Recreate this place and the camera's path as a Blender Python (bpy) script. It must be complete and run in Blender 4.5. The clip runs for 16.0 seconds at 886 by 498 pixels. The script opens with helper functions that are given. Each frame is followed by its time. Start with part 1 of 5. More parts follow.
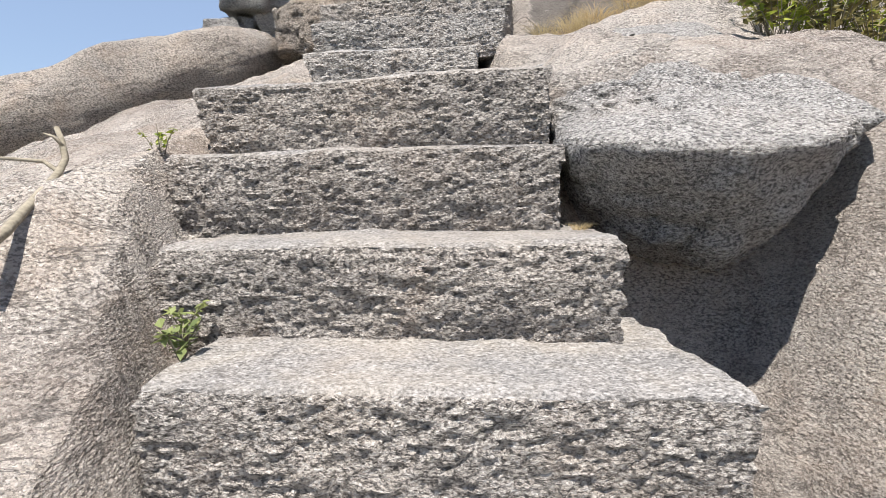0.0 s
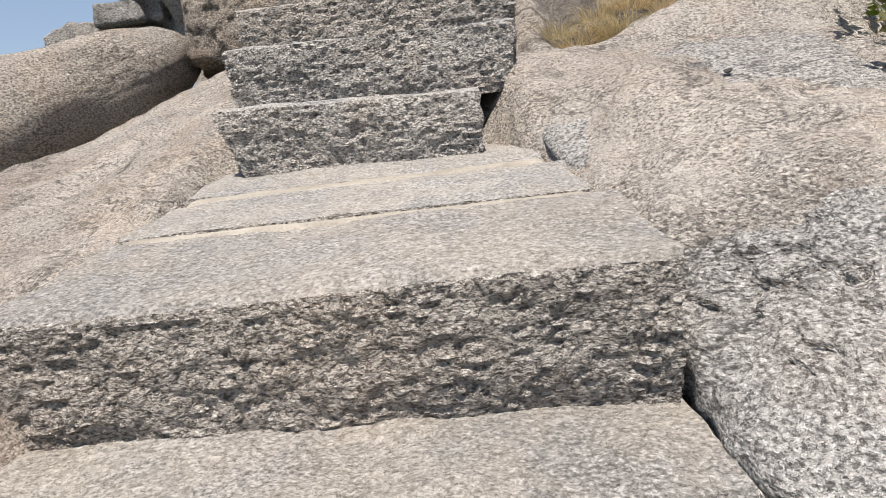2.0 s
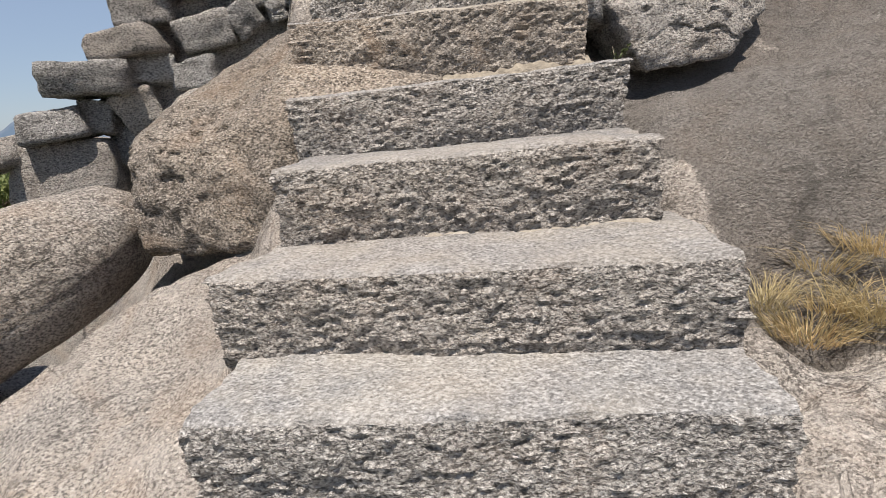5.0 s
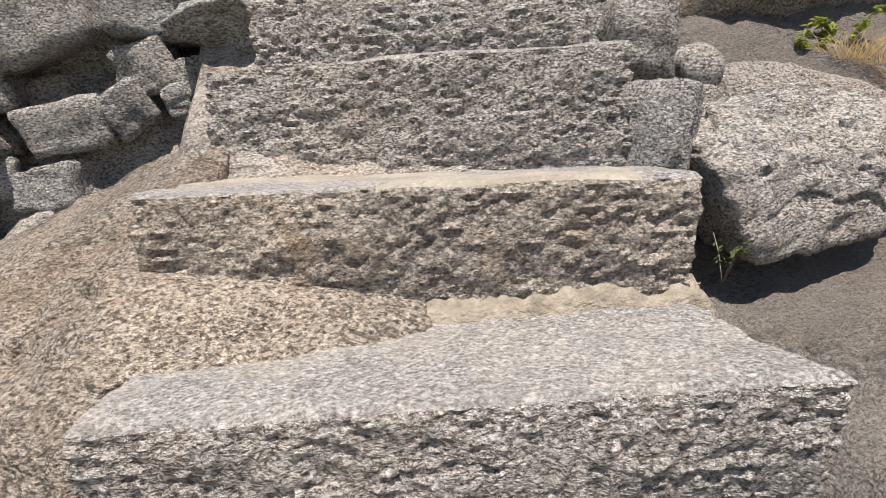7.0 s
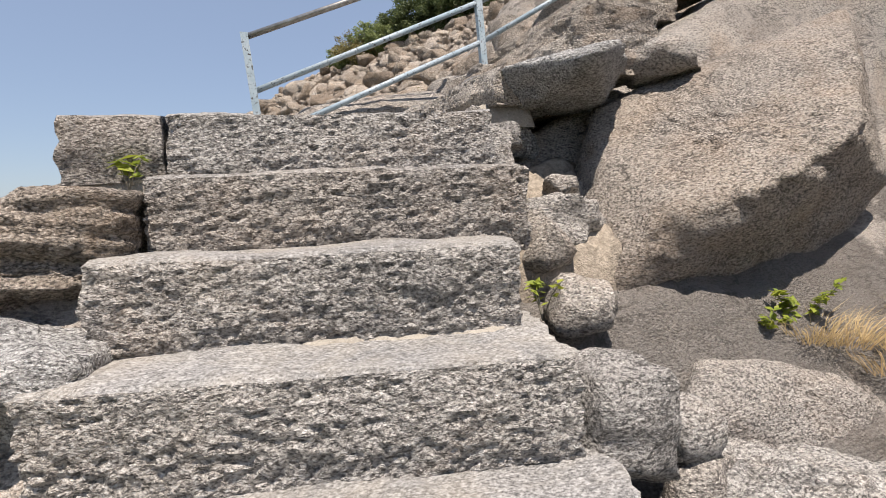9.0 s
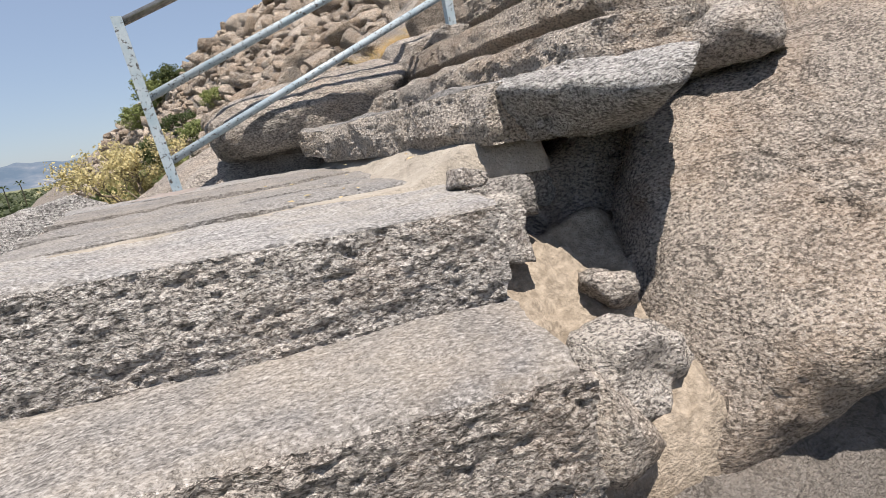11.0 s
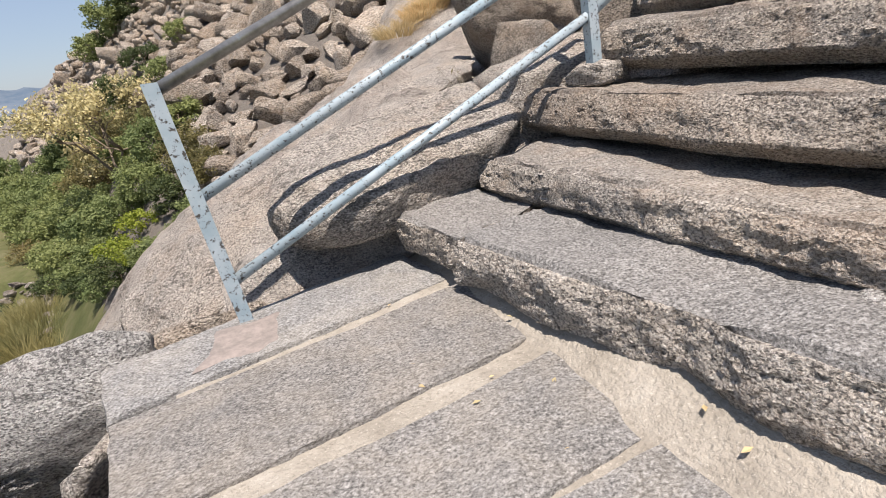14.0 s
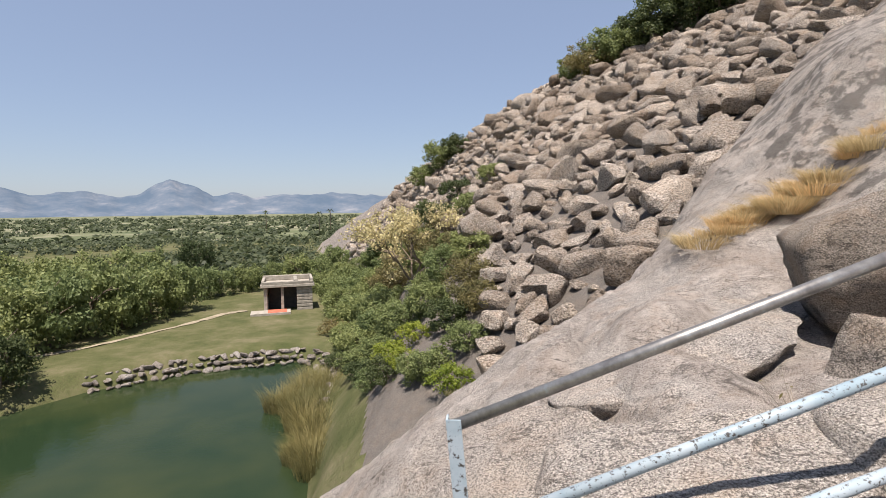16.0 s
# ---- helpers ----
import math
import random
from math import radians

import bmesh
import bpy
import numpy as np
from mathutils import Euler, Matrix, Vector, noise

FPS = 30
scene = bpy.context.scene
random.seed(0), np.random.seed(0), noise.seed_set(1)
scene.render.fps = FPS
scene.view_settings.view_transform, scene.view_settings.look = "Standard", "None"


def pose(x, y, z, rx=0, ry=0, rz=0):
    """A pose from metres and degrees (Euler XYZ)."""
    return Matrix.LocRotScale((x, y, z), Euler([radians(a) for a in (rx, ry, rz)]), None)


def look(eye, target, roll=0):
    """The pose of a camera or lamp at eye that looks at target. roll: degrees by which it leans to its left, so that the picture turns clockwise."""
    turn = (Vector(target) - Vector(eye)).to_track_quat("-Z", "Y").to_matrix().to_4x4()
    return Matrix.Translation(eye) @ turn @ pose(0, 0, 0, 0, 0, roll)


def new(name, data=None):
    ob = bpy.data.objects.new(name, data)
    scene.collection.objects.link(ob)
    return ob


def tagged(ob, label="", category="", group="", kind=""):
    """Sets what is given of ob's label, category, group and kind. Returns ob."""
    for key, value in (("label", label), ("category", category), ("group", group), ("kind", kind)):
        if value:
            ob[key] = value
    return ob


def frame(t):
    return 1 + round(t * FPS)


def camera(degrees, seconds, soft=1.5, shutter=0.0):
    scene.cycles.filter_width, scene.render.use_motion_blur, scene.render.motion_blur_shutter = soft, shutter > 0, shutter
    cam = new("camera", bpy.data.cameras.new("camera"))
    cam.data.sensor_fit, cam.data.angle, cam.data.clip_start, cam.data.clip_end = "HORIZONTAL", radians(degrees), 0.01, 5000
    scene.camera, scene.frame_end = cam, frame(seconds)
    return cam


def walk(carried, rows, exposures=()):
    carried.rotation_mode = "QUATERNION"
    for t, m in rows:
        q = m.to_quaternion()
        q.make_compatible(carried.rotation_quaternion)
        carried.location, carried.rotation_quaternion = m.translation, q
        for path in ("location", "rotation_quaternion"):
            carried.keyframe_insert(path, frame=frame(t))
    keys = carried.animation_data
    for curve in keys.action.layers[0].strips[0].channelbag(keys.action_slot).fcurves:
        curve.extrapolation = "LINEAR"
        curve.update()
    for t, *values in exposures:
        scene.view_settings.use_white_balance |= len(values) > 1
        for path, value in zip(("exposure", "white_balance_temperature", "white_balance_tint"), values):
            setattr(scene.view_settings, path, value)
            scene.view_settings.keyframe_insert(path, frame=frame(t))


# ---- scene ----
cam = camera(81.2, 16.0, soft=0.9)
PATH = [
    (0, (0.073, -0.101, 1.262), (0.026, 1.88, 0.997), -1.2),
    (0.5, (0.07, 0.21, 1.342), (0.019, 2.185, 1.032), -0.7),
    (1, (0.012, 0.565, 1.458), (-0.05, 2.534, 1.113), -1.4),
    (1.5, (-0.056, 0.828, 1.749), (-0.001, 2.779, 1.313), -2.5),
    (2, (-0.019, 0.983, 1.948), (0.024, 2.916, 1.437), -5.4),
    (2.5, (-0.035, 1.19, 2.224), (-0.157, 3.098, 1.639), -7.5),
    (3, (-0.138, 1.417, 2.374), (-0.239, 3.324, 1.779), -6.4),
    (3.5, (-0.185, 1.62, 2.455), (-0.2, 3.536, 1.884), -4.5),
    (4, (-0.281, 1.874, 2.658), (-0.278, 3.785, 2.071), -5.5),
    (6.3, (-0.295, 3.234, 3.116), (-0.076, 5.183, 2.726), -4.5),
    (6.5, (-0.215, 3.392, 3.193), (-0.007, 5.334, 2.762), -4.8),
    (7, (-0.181, 3.636, 3.436), (0.045, 5.574, 2.997), -2.7),
    (7.5, (-0.163, 3.831, 3.659), (0.278, 5.74, 3.26), -0.4),
    (8, (-0.082, 4.05, 3.903), (0.57, 5.925, 3.661), -1.3),
    (8.5, (-0.021, 4.195, 4.148), (0.601, 6.088, 3.977), -2.2),
    (9, (-0.063, 4.398, 4.274), (0.567, 6.288, 4.102), -2.7),
    (9.2, (-0.008, 4.454, 4.325), (0.609, 6.351, 4.185), -3.4),
    (11.3, (0.276, 5.422, 4.91), (0.917, 7.249, 4.408), -9.3),
    (11.5, (0.274, 5.509, 4.964), (0.819, 7.364, 4.453), -9.9),
    (12, (0.144, 5.718, 5.141), (0.527, 7.616, 4.638), -10.4),
    (12.5, (-0.066, 5.982, 5.26), (0.415, 7.853, 4.739), -11.1),
    (13, (-0.077, 6.148, 5.389), (0.579, 7.928, 4.756), -11.7),
    (13.5, (0.012, 6.343, 5.527), (0.701, 8.097, 4.858), -10.7),
    (14, (0.002, 6.538, 5.625), (0.702, 8.272, 4.914), -8.1),
    (14.5, (-0.015, 6.686, 5.802), (0.726, 8.387, 5.054), -6.5),
    (15, (0.057, 6.851, 5.945), (0.654, 8.641, 5.282), -6.8),
    (15.5, (0.028, 6.92, 6.234), (0.215, 8.867, 5.814), -4.8),
    (16, (-0.006, 6.881, 6.428), (-0.185, 8.867, 6.275), -0.7),
]
walk(cam, [(t, look(eye, target, roll)) for t, eye, target, roll in PATH], [(0.0, 0.96, 6200, 9), (1.0, 0.88, 6250, 9), (2.0, 0.68, 6400, 9), (4.0, 0.50, 6500, 10), (6.5, 0.68, 6500, 10), (7.5, 0.66, 6550, 11), (9.0, 0.70, 6500, 11), (11.5, 0.68, 6500, 11), (14.0, 0.70, 6500, 12), (15.0, 0.72, 6500, 12), (16.0, 0.68, 6500, 13)])

# ---------------------------------------------------------------- world and sun
SUN = Vector((-0.06, -0.35, 1.0)).normalized()
elevation = math.asin(SUN.z)
azimuth = math.atan2(SUN.x, SUN.y)
world = bpy.data.worlds.new("sky")
scene.world = world
world.use_nodes = True
wn = world.node_tree.nodes
sky = wn.new("ShaderNodeTexSky")
sky.sky_type = "NISHITA"
sky.sun_disc = False
sky.sun_elevation, sky.sun_rotation = elevation, azimuth
sky.air_density, sky.dust_density, sky.ozone_density = 1.0, 0.7, 1.2
wn["Background"].inputs[1].default_value = 0.088
haze = wn.new("ShaderNodeMix")
haze.data_type = "RGBA"
haze.inputs[0].default_value = 0.55
haze.inputs[7].default_value = (2.65, 3.2, 4.4, 1)
world.node_tree.links.new(sky.outputs[0], haze.inputs[6])
world.node_tree.links.new(haze.outputs[2], wn["Background"].inputs[0])
sun = new("sun", bpy.data.lights.new("sun", "SUN"))
sun.data.energy, sun.data.angle, sun.data.color = 5.0, radians(0.55), (1.0, 0.905, 0.80)
sun.matrix_world = look(SUN * 100, (0, 0, 0))
scene.view_settings.exposure = 0.56


# ---------------------------------------------------------------- materials
class Mat:
    """A small node material builder."""

    def __init__(self, name, rough=0.85, metal=0.0, spec=0.3):
        self.m = bpy.data.materials.new(name)
        self.m.use_nodes = True
        self.t = self.m.node_tree
        self.b = self.t.nodes["Principled BSDF"]
        self.b.inputs["Roughness"].default_value = rough
        self.b.inputs["Metallic"].default_value = metal
        self.b.inputs["Specular IOR Level"].default_value = spec
        self.geo = self.t.nodes.new("ShaderNodeNewGeometry")
        self.pos = self.geo.outputs["Position"]

    def node(self, kind, **kw):
        n = self.t.nodes.new(kind)
        for k, v in kw.items():
            n.inputs[k].default_value = v
        return n

    def link(self, a, b):
        self.t.links.new(a, b)

    def noise(self, scale, detail=3.0, rough=0.6, distort=0.0, stretch=None):
        n = self.node("ShaderNodeTexNoise", Scale=scale, Detail=detail, Roughness=rough, Distortion=distort)
        if stretch:
            mp = self.node("ShaderNodeMapping", Scale=stretch[0], Rotation=stretch[1])
            self.link(self.pos, mp.inputs["Vector"])
            self.link(mp.outputs[0], n.inputs["Vector"])
        else:
            self.link(self.pos, n.inputs["Vector"])
        return n.outputs["Fac"]

    def ramp(self, fac, stops):
        n = self.t.nodes.new("ShaderNodeValToRGB")
        e = n.color_ramp.elements
        while len(e) < len(stops):
            e.new(0.5)
        for k, (p, c) in zip(e, stops):
            k.position = p
            k.color = (*c, 1) if len(c) == 3 else c
        self.link(fac, n.inputs[0])
        return n.outputs[0]

    def mix(self, fac, a, b, mode="MIX"):
        n = self.t.nodes.new("ShaderNodeMix")
        n.data_type, n.blend_type = "RGBA", mode
        for v, i in ((fac, 0), (a, 6), (b, 7)):
            if isinstance(v, (int, float)):
                n.inputs[i].default_value = v
            elif isinstance(v, tuple):
                n.inputs[i].default_value = (*v, 1)
            else:
                self.link(v, n.inputs[i])
        return n.outputs[2]

    def math(self, op, a, b):
        n = self.t.nodes.new("ShaderNodeMath")
        n.operation = op
        for v, i in ((a, 0), (b, 1)):
            if isinstance(v, (int, float)):
                n.inputs[i].default_value = v
            else:
                self.link(v, n.inputs[i])
        return n.outputs[0]

    def random(self):
        return self.node("ShaderNodeObjectInfo").outputs["Random"]

    def bump(self, height, strength, distance, before=None):
        n = self.node("ShaderNodeBump", Strength=strength, Distance=distance)
        self.link(height, n.inputs["Height"])
        if before:
            self.link(before, n.inputs["Normal"])
        return n.outputs[0]

    def done(self, colour, normal=None, rough=None):
        if isinstance(colour, tuple):
            self.b.inputs["Base Color"].default_value = (*colour, 1)
        else:
            self.link(colour, self.b.inputs["Base Color"])
        if normal:
            self.link(normal, self.b.inputs["Normal"])
        if rough:
            self.link(rough, self.b.inputs["Roughness"])
        return self.m


def grey(v, warm=0.0):
    return (v * (1 + warm), v, v * (1 - warm))


def granite(name, light, warm, pits, stain=0.0, grain=1.0, streak=0.0, vary=0.12, zone=False, island=0.0, wrinkle=0.0, dust=0.0):
    """Weathered granite: fine salt-and-pepper crystals, blotches, rust stains and a chipped, flaky relief with its pit
    shade put into the colour.
    """
    m = Mat(name, 0.88, spec=0.2)
    big = m.noise(1.7 * max(grain, 0.3), 4, 0.55)
    mid = m.noise(11 * grain, 3, 0.5)
    flake = ((0.85, 1.0, 1.5), (0.0, 0.5, 0.0))
    chip = m.noise(72 * grain, 4, 0.65, 0.4, flake)
    fine = 1.0 if pits > 0.7 else 1.25
    fleck = m.noise(105 * grain * fine, 2, 0.62, 0.0, ((0.8, 1.0, 1.2), (0.0, 0.4, 0.5)))
    base = m.ramp(big, [(0.3, grey(light * 0.80, warm * 0.7)), (0.5, grey(light, warm)), (0.7, grey(light * 1.12, warm * 1.4))])
    base = m.mix(m.math("MULTIPLY", m.ramp(mid, [(0.36, (1, 1, 1)), (0.52, (0, 0, 0))]), 0.30), base, grey(light * 0.6, warm * 0.9))
    pit = min(1.0, 0.12 + 0.8 * pits)
    crust = m.noise(44 * grain, 5, 0.7, 0.5, flake)
    soft = 0.78 + 0.3 * min(1.0, pits)
    # Low crust and chips carry painted shade; high ones are lightened.
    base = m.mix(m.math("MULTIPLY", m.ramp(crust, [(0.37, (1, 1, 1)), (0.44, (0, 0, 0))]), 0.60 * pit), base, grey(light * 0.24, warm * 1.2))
    base = m.mix(m.math("MULTIPLY", m.ramp(crust, [(0.53, (0, 0, 0)), (0.62, (1, 1, 1))]), 0.45 * pit), base, grey(min(0.75, light * 1.3), warm))
    base = m.mix(m.math("MULTIPLY", m.ramp(chip, [(0.54, (0, 0, 0)), (0.62, (1, 1, 1))]), 0.48 * pit), base, grey(min(0.78, light * 1.4), warm * 0.8))
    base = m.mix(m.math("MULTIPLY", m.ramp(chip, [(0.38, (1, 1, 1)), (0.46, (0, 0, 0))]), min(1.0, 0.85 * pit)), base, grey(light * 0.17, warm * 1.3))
    base = m.mix(m.math("MULTIPLY", m.ramp(fleck, [(0.39, (1, 1, 1)), (0.45, (0, 0, 0))]), min(1.0, 0.72 * soft)), base, grey(light * 0.24, warm * 0.5))
    base = m.mix(m.math("MULTIPLY", m.ramp(fleck, [(0.55, (0, 0, 0)), (0.61, (1, 1, 1))]), 0.62 * soft), base, grey(min(0.82, light * 1.75), warm * 0.6))
    if dust:
        base = m.mix(m.math("MULTIPLY", m.ramp(m.noise(3.4, 5, 0.68, 0.4), [(0.42, (0, 0, 0)), (0.60, (1, 1, 1))]), dust), base, (light * 1.42, light * 1.26, light * 1.02))
        base = m.mix(m.math("MULTIPLY", m.ramp(m.noise(5.2, 4, 0.6), [(0.36, (1, 1, 1)), (0.48, (0, 0, 0))]), dust * 0.8), base, grey(light * 0.72, -0.02))
    if stain:
        rust = m.ramp(m.noise(3.1, 4, 0.6, 0.6), [(0.50, (0, 0, 0)), (0.66, (1, 1, 1))])
        base = m.mix(m.math("MULTIPLY", rust, stain), base, (light * 0.98, light * 0.68, light * 0.45))
    if streak:
        run = m.ramp(m.noise(1.0, 5, 0.6, 0.3, ((2.6, 0.8, 0.45), (0.0, 0.55, 0.5))), [(0.46, (0, 0, 0)), (0.60, (1, 1, 1))])
        base = m.mix(m.math("MULTIPLY", run, streak), base, grey(light * 0.24, 0.05))
    if zone:
        wide = m.noise(0.9, 5, 0.6, 0.5)
        base = m.mix(m.math("MULTIPLY", m.ramp(wide, [(0.40, (1, 1, 1)), (0.55, (0, 0, 0))]), 0.42), base, (light * 0.62, light * 0.52, light * 0.45))
        base = m.mix(m.math("MULTIPLY", m.ramp(m.noise(4.5, 4, 0.6), [(0.5, (0, 0, 0)), (0.66, (1, 1, 1))]), 0.45), base, (light * 1.35, light * 1.24, light * 1.14))
        seam = m.t.nodes.new("ShaderNodeTexVoronoi")
        seam.feature = "DISTANCE_TO_EDGE"
        seam.inputs["Scale"].default_value = 0.75
        bent = m.node("ShaderNodeTexNoise", Scale=1.6, Detail=5.0, Roughness=0.6)
        m.link(m.pos, bent.inputs["Vector"])
        moved = m.mix(0.22, m.pos, bent.outputs["Color"], "LINEAR_LIGHT")
        m.link(moved, seam.inputs["Vector"])
        split = m.math("MULTIPLY", m.ramp(seam.outputs["Distance"], [(0.004, (1, 1, 1)), (0.014, (0, 0, 0))]), m.ramp(m.noise(1.1, 3, 0.6), [(0.56, (0, 0, 0)), (0.62, (1, 1, 1))]))
        base = m.mix(m.math("MULTIPLY", split, 0.75), base, grey(light * 0.15, 0.1))
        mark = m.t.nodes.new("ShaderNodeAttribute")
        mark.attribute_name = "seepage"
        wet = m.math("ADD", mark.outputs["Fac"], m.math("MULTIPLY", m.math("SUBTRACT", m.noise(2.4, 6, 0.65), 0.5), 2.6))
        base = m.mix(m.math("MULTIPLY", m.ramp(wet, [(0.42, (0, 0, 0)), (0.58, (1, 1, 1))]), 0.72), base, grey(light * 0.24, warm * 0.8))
    fold = None
    if wrinkle:
        wave = m.noise(3.6, 6, 0.62, 0.7, ((1.0, 1.5, 2.6), (0.3, 0.5, 0.4)))
        near = m.math("ABSOLUTE", m.math("SUBTRACT", wave, 0.5), 0.0)
        patchy = m.ramp(m.noise(2.2, 3, 0.6), [(0.44, (0, 0, 0)), (0.56, (1, 1, 1))])
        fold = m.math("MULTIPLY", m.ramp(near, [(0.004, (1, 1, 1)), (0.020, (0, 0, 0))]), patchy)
        # Creases are darkened in colour along the sunken lines.
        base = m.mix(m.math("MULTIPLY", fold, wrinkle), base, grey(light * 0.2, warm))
    if island:
        base = m.mix(1.0, base, m.ramp(m.geo.outputs["Random Per Island"], [(0.0, grey(1 - island, 0.06)), (1.0, grey(1 + island, -0.02))]), "MULTIPLY")
    if vary:
        tone = m.ramp(m.random(), [(0.0, grey(1 - vary, 0.02)), (1.0, grey(1 + vary, -0.02))])
        base = m.mix(1.0, base, tone, "MULTIPLY")
    n = m.bump(m.noise(8 * grain, 3, 0.5), 0.7, 0.09 * pits / grain ** 0.5)
    if fold:
        n = m.bump(fold, 1.0, -0.02 * wrinkle, n)
    n = m.bump(m.ramp(crust, [(0.34, (0, 0, 0)), (0.50, (0.7, 0.7, 0.7)), (0.66, (1, 1, 1))]), 0.9, 0.030 * pits * pits / grain ** 0.5, n)
    n = m.bump(m.ramp(chip, [(0.36, (0, 0, 0)), (0.62, (1, 1, 1))]), 1.0, 0.030 * pits * pits / grain ** 0.5, n)
    n = m.bump(m.noise(90 * grain, 2, 0.6, 0.0, flake), 0.9, 0.013 * pits * pits / grain ** 0.5, n)
    return m.done(base, n)


# Risers are coloured lighter and tops darker to offset the steep sun.
STEP = granite("hewn_granite_lightened", 0.50, 0.08, 1.15, stain=0.14)
STEP_DARK = granite("weathered_granite", 0.58, 0.13, 1.15, stain=0.3, streak=0.25)
TREAD = granite("worn_granite_tread_darkened", 0.30, 0.04, 0.36, stain=0.08, dust=0.28)
SLAB = granite("worn_granite_slab", 0.27, 0.03, 0.36, dust=0.22)
SLAB_PALE = granite("grey_slab_top", 0.27, 0.05, 0.45)
SLAB_WORN = granite("weathered_slab_top", 0.36, 0.12, 0.6, stain=0.25)
STEP_PATCHED = granite("smeared_granite", 0.44, 0.15, 0.75, stain=0.5, streak=0.2)
ROCK_FLAT = granite("flat_worn_granite", 0.40, 0.05, 0.55)
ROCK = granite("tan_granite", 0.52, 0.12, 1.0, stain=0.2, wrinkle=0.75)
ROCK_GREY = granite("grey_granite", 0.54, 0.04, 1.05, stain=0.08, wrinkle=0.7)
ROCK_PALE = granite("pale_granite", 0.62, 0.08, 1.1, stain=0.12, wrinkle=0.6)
ROCK_BANK = granite("bank_granite", 0.30, 0.12, 0.8, stain=0.2, grain=0.3, vary=0.3)
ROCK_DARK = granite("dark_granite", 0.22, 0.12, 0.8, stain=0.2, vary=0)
ROCK_FAR = granite("boulder_granite", 0.42, 0.17, 1.0, stain=0.35, grain=0.16, vary=0.28)
ROCK_BROWN = granite("brown_granite", 0.46, 0.17, 1.15, stain=0.4, streak=0.2, wrinkle=0.8)
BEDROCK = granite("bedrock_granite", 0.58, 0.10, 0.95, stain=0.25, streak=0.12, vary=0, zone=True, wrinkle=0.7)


def cement_mat():
    m = Mat("old_cement", 0.92, spec=0.2)
    c = m.ramp(m.noise(6, 5, 0.65), [(0.3, (0.25, 0.225, 0.19)), (0.55, (0.35, 0.32, 0.275)), (0.75, (0.42, 0.39, 0.345))])
    c = m.mix(m.ramp(m.noise(60, 3, 0.7), [(0.55, (0, 0, 0)), (0.68, (0.7, 0.7, 0.7))]), c, (0.20, 0.18, 0.15))
    c = m.mix(m.ramp(m.noise(110, 2, 0.6), [(0.6, (0, 0, 0)), (0.7, (0.5, 0.5, 0.5))]), c, (0.55, 0.51, 0.45))
    n = m.bump(m.noise(45, 4, 0.7), 0.8, 0.025)
    return m.done(c, n)


CEMENT = cement_mat()


def soil_mat():
    m = Mat("dry_soil_and_grass", 0.95, spec=0.1)
    c = m.ramp(m.noise(0.35, 6, 0.68), [(0.33, (0.055, 0.065, 0.026)), (0.48, (0.095, 0.096, 0.045)), (0.60, (0.14, 0.127, 0.072)), (0.74, (0.20, 0.172, 0.112))])
    c = m.mix(m.math("MULTIPLY", m.ramp(m.noise(7, 4, 0.7), [(0.4, (0, 0, 0)), (0.65, (1, 1, 1))]), 0.5), c, (0.10, 0.12, 0.045))
    n = m.bump(m.noise(5, 5, 0.7), 0.8, 0.15)
    return m.done(c, n)


def field_mat():
    m = Mat("far_fields", 0.95, spec=0.1)
    c = m.ramp(m.noise(0.02, 7, 0.72), [(0.36, (0.09, 0.11, 0.06)), (0.5, (0.13, 0.145, 0.08)), (0.62, (0.28, 0.26, 0.19)), (0.7, (0.12, 0.135, 0.08))])
    return m.done(c, m.bump(m.noise(0.3, 4, 0.7), 0.6, 1.0))


SOIL, FIELD = soil_mat(), field_mat()


def plain_mat(name, a, b, scale, rough=0.85, bump=0.0, metal=0.0, spec=0.3):
    m = Mat(name, rough, metal, spec)
    f = m.noise(scale, 4, 0.65)
    c = m.ramp(f, [(0.35, a), (0.65, b)])
    c = m.mix(1.0, c, m.ramp(m.random(), [(0, grey(0.85)), (1, grey(1.12))]), "MULTIPLY")
    return m.done(c, m.bump(m.noise(scale * 3, 3, 0.6), 0.6, bump) if bump else None)


def leaf_mat(name, a, b):
    m = Mat(name, 0.6, spec=0.35)
    isl = m.geo.outputs["Random Per Island"]
    c = m.ramp(isl, [(0.0, a), (1.0, b)])
    c = m.mix(1.0, c, m.ramp(m.random(), [(0, (0.8, 0.85, 0.8)), (1, (1.2, 1.12, 1.0))]), "MULTIPLY")
    m.b.inputs["Transmission Weight"].default_value = 0.0
    t = m.t.nodes.new("ShaderNodeBsdfTranslucent")
    mixs = m.t.nodes.new("ShaderNodeMixShader")
    mixs.inputs[0].default_value = 0.4
    m.link(c, t.inputs["Color"])
    m.link(m.b.outputs[0], mixs.inputs[1])
    m.link(t.outputs[0], mixs.inputs[2])
    m.link(mixs.outputs[0], m.t.nodes["Material Output"].inputs["Surface"])
    return m.done(c)


LEAF = leaf_mat("green_leaves", (0.135, 0.175, 0.068), (0.28, 0.325, 0.14))
LEAF_DARK = leaf_mat("dark_leaves", (0.055, 0.08, 0.033), (0.115, 0.145, 0.06))
LEAF_BRIGHT = leaf_mat("bright_leaves", (0.16, 0.22, 0.03), (0.32, 0.36, 0.06))
LEAF_OLIVE = leaf_mat("olive_leaves", (0.13, 0.125, 0.055), (0.25, 0.22, 0.10))
LEAF_FLOWER = leaf_mat("yellow_pods", (0.42, 0.39, 0.22), (0.68, 0.63, 0.40))
STRAW = leaf_mat("dry_straw", (0.45, 0.35, 0.20), (0.72, 0.58, 0.37))
REED = leaf_mat("reed_blades", (0.17, 0.165, 0.07), (0.31, 0.28, 0.13))
